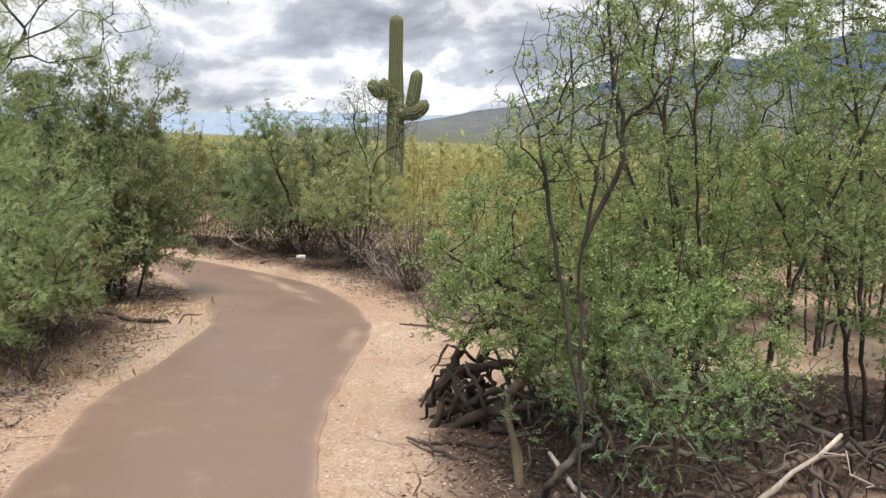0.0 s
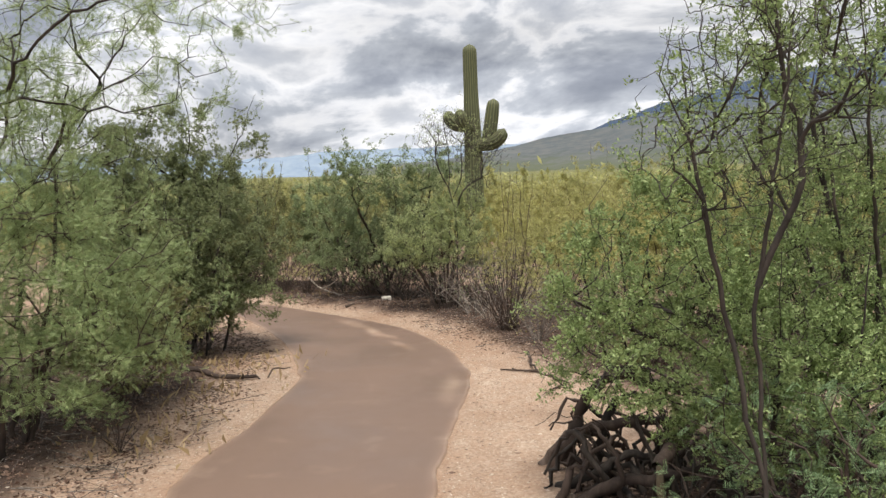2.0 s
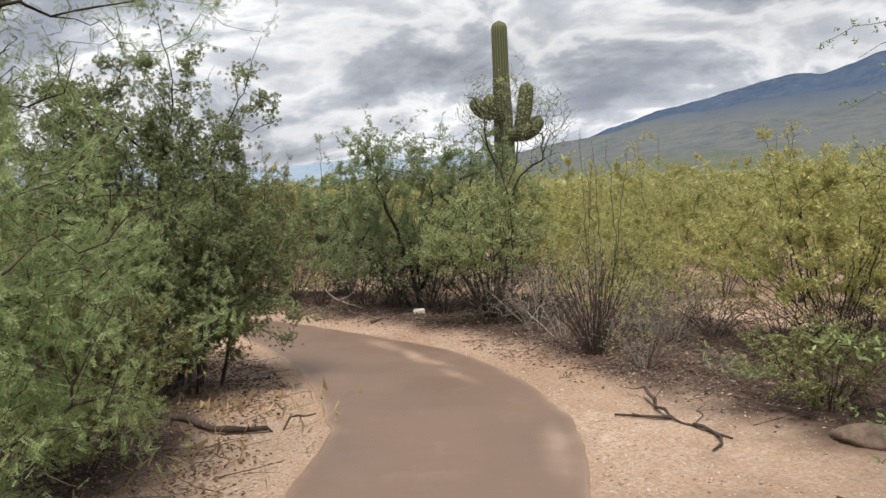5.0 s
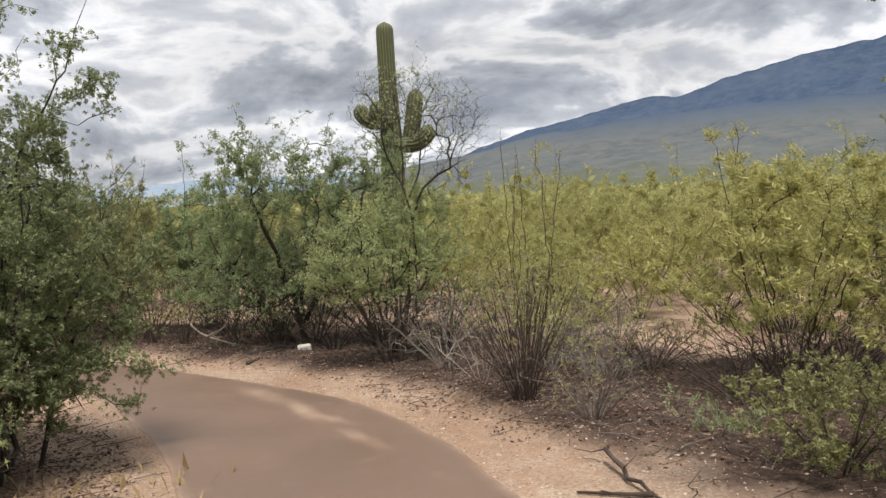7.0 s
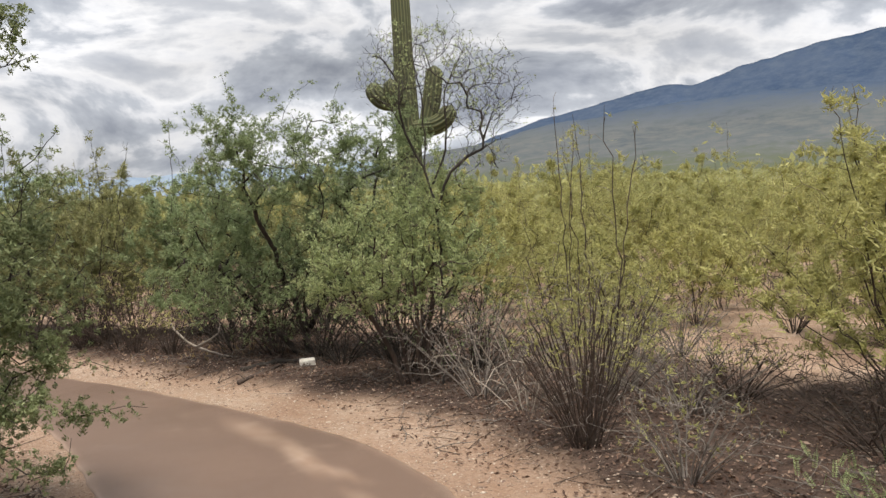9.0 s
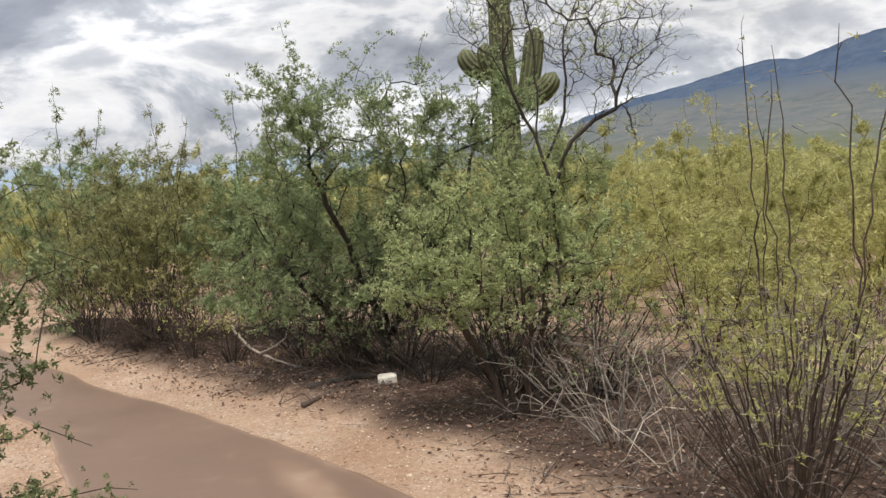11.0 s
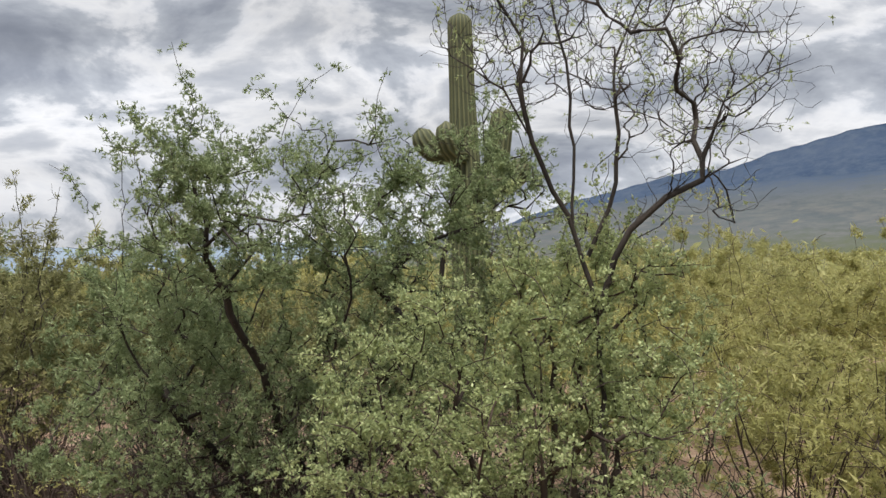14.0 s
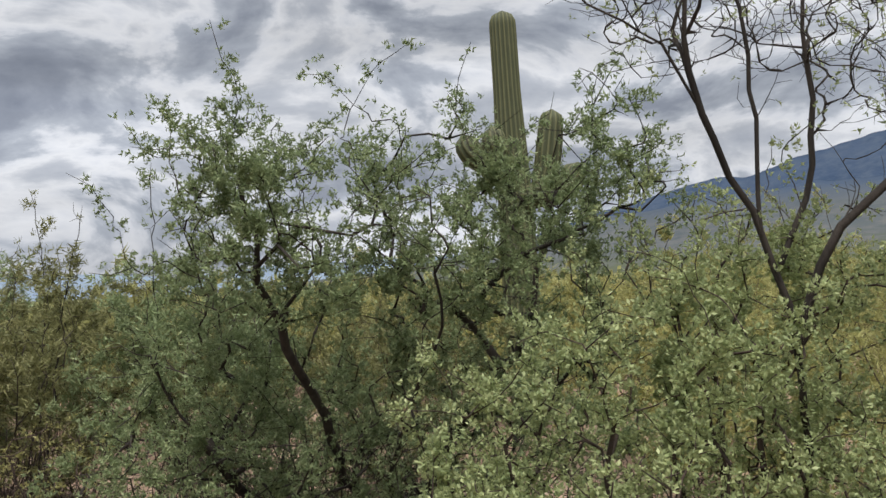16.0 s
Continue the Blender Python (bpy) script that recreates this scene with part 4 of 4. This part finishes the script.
bare_tree()
brush(31, "dead_shrub", "grey upright half-dead shrub in leaf litter", -0.28, 10.08, 1.1, 0.52, 70, 620, M_BARK_RED, 520, M_CREO, LEAF_TINY, leaf_low=0.6, tall=6, wand=1.7, twig_mat=M_GREY)
brush(45, "dead_shrub", "bleached dead shrub with long pale crooked twigs", -0.5, 10.85, 0.75, 0.75, 16, 110, M_PALE)
brush(29, "creosote_bush", "low creosote bush on the sandy clearing", 3.7, 11.7, 1.35, 0.9, 20, 300, M_BARK_RED, 2200, M_CREO, LEAF_SPRIG, tall=2, leaf_low=0.25)
brush(28, "dead_shrub", "grey dead brush on the sandy clearing", 1.15, 12.6, 0.6, 0.6, 22, 280, M_GREY, 200, M_CREO, LEAF_TINY)
for seed, bx, by, bh, bw, bl in ((71, 0.35, 11.35, 0.7, 0.5, 120), (73, 0.05, 11.0, 0.6, 0.5, 90), (74, 0.55, 12.4, 0.95, 0.6, 450), (76, 0.15, 12.9, 1.15, 0.65, 600)):
    brush(seed, "dry_shrub", "half-dry twiggy shrub with sparse yellow-green leaves", bx, by, bh, bw, 20, 280, M_BARK_RED if bl > 300 else M_GREY, bl, M_CREO, LEAF_SPRIG, tall=1, leaf_low=0.25)
for seed, bx, by, bh in ((77, -2.15, 13.4, 0.95), (78, -1.45, 13.1, 0.9), (79, -3.35, 14.5, 0.95), (80, -0.75, 12.3, 0.8), (81, -2.75, 14.3, 1.1)):
    brush(seed, "dead_shrub", "dark dead brush crowded under the mesquite", bx, by, bh, 0.75, 30, 560, M_BARK, 500, M_MESQ, LEAF_TINY)
brush(46, "shrub", "olive dry shrub dense with dark dead stems", -4.9, 15.0, 1.95, 0.9, 30, 520, M_BARK, 2400, M_OLIVE, LEAF_SPRIG, tall=2, leaf_low=0.5)
brush(47, "shrub", "olive dry shrub dense with dark dead stems", -3.7, 15.2, 1.9, 0.85, 30, 600, M_BARK, 3000, M_MESQ, LEAF_SPRIG, tall=2, leaf_low=0.5)
brush(48, "shrub", "olive dry shrub dense with dark dead stems", -6.2, 15.9, 2.2, 1.0, 30, 520, M_BARK, 2600, M_MESQ, LEAF_SPRIG, tall=2, leaf_low=0.4)
brush(49, "dead_shrub", "brown dead brushwood under olive shrubs", -4.5, 14.6, 0.6, 0.8, 30, 420, M_BARK_RED)
brush(32, "dead_shrub", "small grey dead twiggy shrub", 0.05, 9.4, 0.55, 0.4, 22, 240, M_GREY, 90, M_CREO, LEAF_TINY)
brush(33, "creosote_bush", "wide creosote bush with dark dead branches at its base", 1.75, 10.05, 1.7, 1.05, 34, 620, M_BARK_RED, 4200, M_CREO, LEAF_SPRIG, tall=3, leaf_low=0.42, twig_mat=M_TAN)
brush(34, "dead_shrub", "tangled dark dead brushwood on bare soil", 1.2, 9.6, 0.55, 0.8, 44, 620, M_BARK_RED)
brush(35, "dead_shrub", "brownish dead shrub near the path", -4.2, 14.2, 1.0, 0.45, 26, 420, M_BARK_RED, 300, M_CREO, LEAF_TINY)
brush(36, "green_shrub", "low bright-green feathery seedling shrub", 0.68, 8.88, 0.28, 0.35, 6, 40, M_GREY, 90, M_FEATHER, LEAF_SPRAY)
brush(43, "green_shrub", "low olive-green feathery shrub on sandy ground", 0.98, 8.12, 0.58, 0.48, 16, 260, M_BARK_RED, 1000, M_OLIVE, LEAF_FINE)
brush(44, "dead_shrub", "tiny dead twiggy shrub on the gravel", -2.85, 5.85, 0.24, 0.16, 12, 70, M_BARK_RED)
brush(37, "dead_shrub", "grey dead twigs tangled under the bush", -0.75, 11.35, 0.75, 0.7, 30, 420, M_GREY)
brush(38, "dead_shrub", "grey dead twigs tangled under the mesquite", -1.9, 13.0, 0.6, 0.65, 30, 420, M_BARK)
brush(40, "dead_shrub", "grey dead twigs tangled under the bush", -1.3, 12.5, 0.9, 0.75, 34, 520, M_BARK)
brush(41, "dead_shrub", "brownish dry brush under the mesquite", -2.6, 13.6, 0.95, 0.8, 34, 520, M_BARK_RED, 1200, M_MESQ, LEAF_TINY)
brush(42, "dead_shrub", "grey dead brushwood on bare soil", 0.5, 10.6, 0.6, 0.6, 30, 380, M_GREY)
brush(39, "dead_shrub", "grey dead twigs tangled under the mesquite", -3.1, 14.0, 0.7, 0.65, 30, 420, M_BARK)


# ---------------------------------------------------------------- creosote field
def creosote_field():
    rs = np.random.RandomState(5)
    kinds = []
    for i, (h, wide, tall, fine) in enumerate(((1.75, 0.95, 1, 1), (1.5, 0.9, 0, 1), (1.85, 1.05, 2, 1), (1.45, 0.9, 1, 1), (1.75, 1.0, 1, 0), (1.5, 0.95, 0, 0), (1.9, 1.05, 1, 0), (1.7, 0.9, 2, 1), (1.5, 0.95, 1, 1))):
        kinds.append(brush(50 + i, "creosote_bush", "yellow-green creosote bush with thin dark stems" if i < 7 else "olive-brown creosote bush with dark stems", 0, 0, h, wide, 7, 210 if fine else 70, M_BARK_RED, 1500 if fine else 430, M_CREO if i < 7 else M_OLIVE, LEAF_SPRIG if fine else LEAF_SPRIG_FAR, tall=tall, group="creosote bushes of the plain", leaf_low=0.25, limbs=0, twig_mat=M_TAN))
    spots, tries = [(-3.3, 15.3), (-4.6, 15.5), (-5.6, 15.9), (-2.2, 15.2), (-0.5, 14.4), (0.4, 14.9), (1.4, 15.3), (2.6, 15.2), (3.9, 14.6), (-6.6, 16.8)], 0
    while len(spots) < 270 and tries < 20000:
        tries += 1
        y = 11.0 + 22.0 * rs.uniform() ** 1.15
        x = rs.uniform(-0.85, 0.85) * (y + 2)
        d, _ = side_distance(np.array([x]), np.array([y]))
        if d[0] < 1.3 or (-3.4 < x < 0.7 and y < 14.4) or (0.2 < x < 4.6 and y < 14.6) or math.hypot(x + 1.13, y - 18.9) < 0.9:
            continue
        if x < -1.5 and y < 14.6:
            continue
        if any((x - a) ** 2 + (y - b) ** 2 < (0.82 + 0.012 * y) ** 2 for a, b in spots):
            continue
        spots.append((x, y))
    used = set()
    for i, (x, y) in enumerate(spots):
        j = (7 + i % 2 if x < -1.8 else int(rs.randint(4))) if y < 19 else 4 + int(rs.randint(3))
        s = rs.uniform(0.8, 1.15)
        m = pose(x, y, -0.01, rs.uniform(-4, 4), rs.uniform(-4, 4), rs.uniform(0, 360))
        if j not in used:
            used.add(j)
            kinds[j].matrix_basis = m
        else:
            c = copy_thing(kinds[j], m)
            c.scale = (s, s, s * rs.uniform(0.9, 1.1))


creosote_field()


def distant_scrub():
    rs = np.random.RandomState(6)
    n = 5200
    d = 22 * np.exp(rs.uniform(0, 1, n) ** 1.1 * math.log(16))
    a = np.radians(rs.uniform(-48, 52, n))
    x, y = np.sin(a) * d, 6 + np.cos(a) * d
    z = np.array([sum(ground_height(p, q)) for p, q in zip(x, y)])
    per = 30
    h = rs.uniform(1.2, 2.1, n)
    c = np.repeat(np.c_[x, y, z], per, axis=0)
    hh = np.repeat(h, per)
    off = rs.normal(size=(n * per, 3)) * np.c_[0.5 + 0.0 * hh, 0.5 + 0.0 * hh, 0.28 * hh]
    pos = c + off + np.c_[0 * hh, 0 * hh, 0.55 * hh]
    pos[:, 2] = np.maximum(pos[:, 2], c[:, 2] + 0.05)
    way = unit(rs.normal(size=(n * per, 3)) + np.array([0, 0, 0.8]))
    me = leaves_mesh("distant_scrub", rs, pos, way, tuft(1, 0.30, 0.13, 0.4, 7), M_CREO, (0.6, 1.3))
    tagged(new("distant_scrub", me), "yellow-green desert scrub covering the far plain", "scrub", kind="stuff")


distant_scrub()


# ---------------------------------------------------------------- dead wood and stones
def branch_thing(name, label, ctrls, radius, material, seed, category="branch", twigs=0):
    k = Plant(seed)
    for c in ctrls:
        k.stem(c, 0.012 + radius * 0.5)
    if twigs:
        p = k.p[k.rs.randint(k.n, size=twigs)] + k.rs.normal(size=(twigs, 3)) * np.array([0.16, 0.16, 0.08])
        p[:, 2] = np.abs(p[:, 2]) + 0.01
        k.reach(p, 1, 0.06, 0.4)
    thing = tagged(new(name), label, category)
    for i, (lev, ids) in enumerate(k.branches):
        n = len(ids)
        r = (radius if lev == 0 else radius * 0.3) * np.linspace(1.0, 0.45, n) * (1 + 0.12 * k.rs.normal(size=n))
        pts, r = k.p[ids], np.abs(r)
        ends = (pts[0] - 0.006 * unit(pts[1] - pts[0]), pts[-1] + 0.006 * unit(pts[-1] - pts[-2]))
        pts, r = np.vstack([ends[0], pts, ends[1]]), np.r_[r[0] * 0.12, r, r[-1] * 0.12]
        v, f = tubes([(pts, r)], 9 if lev == 0 else 4)
        piece("limb" if lev == 0 else "twig", mesh_from("limb", v, f, material, True), thing)
    return thing


branch_thing("fallen_log", "dark weathered log lying by the white stone", [[(-2.8, 12.85, 0.05), (-2.5, 13.05, 0.07), (-2.1, 13.15, 0.06), (-1.7, 13.3, 0.05)]], 0.034, M_BARK, 61, "log")
branch_thing("fallen_branch", "dark short broken branch on the soil", [[(-2.75, 12.45, 0.03), (-2.6, 12.7, 0.05), (-2.45, 12.95, 0.07)]], 0.022, M_BARK_RED, 62, twigs=6)
branch_thing("fallen_branch", "bleached pale fallen branch propped on the ground", [[(-3.75, 13.95, 0.38), (-3.55, 13.85, 0.2), (-3.3, 13.7, 0.1), (-2.9, 13.5, 0.03)], [(-3.45, 13.78, 0.14), (-3.3, 13.75, 0.22), (-3.22, 13.8, 0.27)]], 0.015, M_PALE, 63, twigs=5)
branch_thing("fallen_branch", "dark crooked branch lying on gravel", [[(-0.08, 8.62, 0.09), (-0.07, 8.38, 0.07), (0.0, 8.05, 0.03), (0.15, 7.8, 0.03), (0.26, 7.62, 0.02)], [(0.1, 7.88, 0.03), (0.2, 7.62, 0.04), (0.1, 7.42, 0.015)], [(0.0, 8.05, 0.03), (-0.18, 8.12, 0.025), (-0.34, 8.2, 0.012)]], 0.014, M_BARK_RED, 64, twigs=8)
branch_thing("fallen_log", "dark fallen limb at the foot of the shrub", [[(-3.55, 8.2, 0.05), (-3.2, 8.0, 0.06), (-2.95, 7.9, 0.04), (-2.6, 7.92, 0.03)]], 0.035, M_BARK_RED, 66, "log", twigs=6)
branch_thing("dead_stump", "upright grey dead stub at the bush's foot", [[(0.5, 4.12, 0.0), (0.47, 4.2, 0.2), (0.44, 4.3, 0.46)]], 0.036, M_TAN, 67, "stump")
branch_thing("dead_stump", "leaning grey broken stub", [[(0.92, 3.6, 0.0), (0.8, 3.72, 0.1), (0.7, 3.8, 0.19), (0.61, 3.92, 0.3)]], 0.02, M_GREY, 68, "stump")
branch_thing("dead_branch", "pale broken branch sticking out of the brushwood", [[(1.28, 3.6, 0.0), (1.42, 3.52, 0.24), (1.58, 3.5, 0.41), (1.76, 3.5, 0.57)]], 0.017, M_PALE, 69, twigs=4)


def brushwood():
    rs = np.random.RandomState(70)
    thing = tagged(new("brushwood_pile"), "heap of dark twisted dead roots and branches", "brushwood")
    arches = [[(0.12, 5.6, 0.0), (0.18, 5.55, 0.3), (0.3, 5.52, 0.52), (0.46, 5.5, 0.58), (0.75, 5.45, 0.5), (1.2, 5.4, 0.35)],
              [(0.02, 5.5, 0.0), (0.1, 5.45, 0.16), (0.25, 5.4, 0.3), (0.5, 5.3, 0.36), (0.9, 5.2, 0.42)],
              [(0.28, 5.6, 0.0), (0.33, 5.56, 0.25), (0.44, 5.6, 0.42), (0.7, 5.65, 0.4)],
              [(-0.03, 5.58, 0.0), (0.06, 5.6, 0.12), (0.22, 5.65, 0.2), (0.45, 5.7, 0.1)],
              [(0.15, 5.0, 0.0), (0.3, 4.95, 0.13), (0.55, 4.9, 0.2), (0.95, 4.85, 0.3)],
              [(0.05, 5.25, 0.0), (0.2, 5.15, 0.1), (0.42, 5.1, 0.24), (0.7, 5.1, 0.2)],
              [(0.44, 4.35, 0.44), (0.6, 4.6, 0.5), (0.85, 4.9, 0.55), (1.2, 5.2, 0.4)],
              [(1.1, 5.5, 0.35), (1.45, 5.4, 0.58), (1.8, 5.1, 0.5), (2.2, 4.7, 0.3)],
              [(1.2, 4.9, 0.2), (1.6, 4.6, 0.42), (2.0, 4.3, 0.34), (2.5, 4.1, 0.1)],
              [(1.35, 3.95, 0.05), (1.7, 4.0, 0.2), (2.1, 4.2, 0.26), (2.6, 4.6, 0.15)],
              [(0.25, 4.45, 0.03), (0.05, 4.62, 0.05), (-0.1, 4.85, 0.02)],
              [(0.9, 4.0, 0.05), (0.6, 4.25, 0.14), (0.3, 4.6, 0.08), (0.0, 4.75, 0.02)]]
    for i, ctrl in enumerate(arches):
        pts = curve_points(ctrl, 0.04)
        pts[1:-1] += rs.normal(size=(len(pts) - 2, 3)) * 0.007
        thick = 0.042 - 0.002 * i if i < 10 else 0.014
        r = thick * np.linspace(1, 0.5, len(pts)) * (1 + 0.13 * rs.normal(size=len(pts)))
        v, f = tubes([(pts, np.abs(r))], 9)
        piece("root", mesh_from("root", v, f, (M_BARK_RED, M_BARK_RED, M_BARK)[i % 3], True), thing)
    for i in range(190):
        x, y = rs.uniform(0.5, 2.8), rs.uniform(3.7, 5.5)
        inner = i % 2 == 0 and i < 70
        if inner:
            x, y = rs.uniform(0.1, 0.75), rs.uniform(4.95, 5.75)
        thick = rs.uniform(0.012, 0.028) if i < 60 else rs.uniform(0.003, 0.009)
        a, L = rs.uniform(0, math.pi), rs.uniform(0.3, 0.8)
        if inner:
            L *= 0.6
        dx, dy = math.cos(a) * L, math.sin(a) * L * 0.7
        top = rs.uniform(0.06, 0.42)
        pts = curve_points([(x - dx / 2, y - dy / 2, 0.0), (x - dx / 4, y - dy / 4 + rs.normal() * 0.08, top * rs.uniform(0.5, 1.0)), (x + dx / 6, y + dy / 6 + rs.normal() * 0.06, top), (x + dx / 2, y + dy / 2, rs.uniform(0.0, top))], 0.045)
        pts[1:-1] += rs.normal(size=(len(pts) - 2, 3)) * 0.013
        r = thick * np.linspace(1, 0.35, len(pts)) * (1 + 0.16 * rs.normal(size=len(pts)))
        v, f = tubes([(pts, np.abs(r))], 7 if i < 60 else 4)
        piece("limb" if i < 60 else "twig", mesh_from("limb", v, f, (M_BARK_RED, M_BARK, M_BARK_RED, M_GREY)[i % 4 if i >= 60 else i % 3], True), thing)


brushwood()


def white_stone():
    bm = bmesh.new()
    bmesh.ops.create_cube(bm, size=1.0)
    bmesh.ops.bevel(bm, geom=bm.edges[:], offset=0.16, segments=3, affect="EDGES", profile=0.6)
    bmesh.ops.subdivide_edges(bm, edges=bm.edges[:], cuts=1, use_grid_fill=True)
    for v in bm.verts:
        v.co += v.normal * 0.06 * noise.noise(v.co * 2.3)
        v.co.x *= 0.145
        v.co.y *= 0.11
        v.co.z = v.co.z * 0.11 + 0.05
    me = bpy.data.meshes.new("stone")
    bm.to_mesh(me)
    bm.free()
    me.materials.append(M_BLOCK)
    me.polygons.foreach_set("use_smooth", np.ones(len(me.polygons), dtype=bool))
    ob = tagged(new("stone", me), "squarish white stone on leaf litter by the path", "stone")
    ob.matrix_basis = pose(-2.22, 13.0 - 0.02, 0.0, 4, -3, 12)


white_stone()


def flat_rock():
    bm = bmesh.new()
    bmesh.ops.create_icosphere(bm, subdivisions=4, radius=1.0)
    for v in bm.verts:
        n = 1 + 0.25 * noise.noise(v.co * 1.4) + 0.07 * noise.noise(v.co * 5)
        v.co = Vector((v.co.x * 0.2 * n, v.co.y * 0.12 * n, max(-0.03, v.co.z * 0.085 * n + 0.045)))
    me = bpy.data.meshes.new("rock")
    bm.to_mesh(me)
    bm.free()
    me.materials.append(M_ROCK)
    me.polygons.foreach_set("use_smooth", np.ones(len(me.polygons), dtype=bool))
    tagged(new("rock", me), "low flat brown rock half sunk in sand", "rock").matrix_basis = pose(0.98, 7.5, 0, 0, 0, -15)


flat_rock()


# ---------------------------------------------------------------- ground cover
def scatter(n, seed, keep, box):
    rs = np.random.RandomState(seed)
    out = []
    while len(out) < n:
        x, y = rs.uniform(box[0], box[1], 4000), rs.uniform(box[2], box[3], 4000)
        d, right = side_distance(x, y)
        ok = keep(x, y, d, right, rs)
        out.extend(zip(x[ok], y[ok]))
    return np.array(out[:n]), rs


def pebbles():
    p, rs = scatter(27000, 80, lambda x, y, d, r, rs: off_path(x, y) & (rs.uniform(size=len(x)) < np.exp(-d / 0.7) + 0.03), (-5, 2.5, 3.2, 14))
    n = len(p)
    o = np.array([(1, 0, 0), (0, 1, 0), (-1, 0, 0), (0, -1, 0), (0, 0, 1), (0, 0, -1)], dtype=float)
    f = np.array([(0, 1, 4), (1, 2, 4), (2, 3, 4), (3, 0, 4), (1, 0, 5), (2, 1, 5), (3, 2, 5), (0, 3, 5)])
    s = 0.0042 * np.exp(rs.normal(size=n) * 0.5)
    v = o[None] * (s[:, None] * rs.uniform(0.7, 1.4, (n, 3)))[:, None, :] + rs.normal(size=(n, 6, 3)) * 0.0009
    v[..., 2] *= 0.45
    v += np.c_[p, surface(p[:, 0], p[:, 1]) + 0.0012][:, None]
    faces = (f[None] + (np.arange(n) * 6)[:, None, None]).reshape(-1, 3)
    tagged(new("gravel", mesh_from("gravel", v.reshape(-1, 3), faces, M_PEBBLE)), "scattered pale pinkish gravel along the path", "gravel", kind="stuff")


def litter():
    def near_shrub(x, y, d, r, rs):
        best = np.full(len(x), -1.0)
        for lx, ly, lr in LITTER:
            best = np.maximum(best, 1.25 - np.hypot(x - lx, y - ly) / lr)
        return off_path(x, y) & (d > 0.2) & (rs.uniform(size=len(x)) < best * 1.6 - 0.1)
    p, rs = scatter(52000, 81, near_shrub, (-6, 4, 3.2, 15.5))
    n = len(p)
    pos = np.c_[p, surface(p[:, 0], p[:, 1]) + rs.uniform(0.002, 0.02, n)]
    way = unit(rs.normal(size=(n, 3)) * np.array([1, 1, 0.25]))
    tagged(new("leaf_litter", leaves_mesh("leaf_litter", rs, pos, way, tuft(1, 0.034, 0.012, 0.2, 9), M_DRYLEAF, (0.5, 1.5))), "brown dry leaf litter under the shrubs", "litter", kind="stuff")
    p, rs = scatter(3800, 82, near_shrub, (-6, 4, 3.2, 15.5))
    rods = []
    for x, y in p:
        a, L = rs.uniform(0, math.pi), rs.uniform(0.08, 0.4)
        q = np.array([(x, y, 0.005), (x + math.cos(a) * L / 2 + rs.normal() * 0.02, y + math.sin(a) * L / 2, 0.008 + abs(rs.normal()) * 0.01), (x + math.cos(a) * L, y + math.sin(a) * L, 0.006 + abs(rs.normal()) * 0.02)])
        q[:, 2] += surface(q[:, 0], q[:, 1])
        rods.append((q, rs.uniform(0.001, 0.0035) * np.array([1, 0.9, 0.6])))
    v, f = tubes(rods[:1700], 4)
    tagged(new("fallen_twigs", mesh_from("fallen_twigs", v, f, M_GREY)), "grey fallen twigs strewn under the shrubs", "twigs", kind="stuff")
    v, f = tubes(rods[1700:], 4)
    tagged(new("fallen_twigs", mesh_from("fallen_twigs", v, f, M_BARK_RED)), "brown fallen twigs strewn under the shrubs", "twigs", kind="stuff")


def dry_grass():
    rs = np.random.RandomState(83)
    spots = [(-3.0, 8.1, 0.4), (-3.3, 8.5, 0.35), (-2.75, 8.5, 0.3), (-2.9, 6.5, 0.35), (-3.0, 7.3, 0.4), (-2.75, 5.9, 0.3), (-3.6, 13.9, 0.4), (-2.9, 13.9, 0.4)]
    q = []
    for x, y, r in spots:
        for _ in range(60):
            a = np.array([x + rs.normal() * r * 0.8, y + rs.normal() * r * 0.8, 0.0])
            d = unit(np.array([rs.normal() * 0.45, rs.normal() * 0.45, 1.0])) * rs.uniform(0.04, 0.14)
            s = unit(np.cross(d, rs.normal(size=3))) * 0.001
            q.append([a - s, a + s, a + d * 0.6 + s * 0.7 + np.array([rs.normal() * 0.01, 0, 0]), a + d + rs.normal(size=3) * 0.02])
    v = np.array(q).reshape(-1, 3)
    tagged(new("dry_grass", mesh_from("dry_grass", v, np.arange(len(v)).reshape(-1, 4), M_STRAW)), "thin dry straw-coloured grass tufts", "grass", kind="stuff")


pebbles()
litter()
dry_grass()
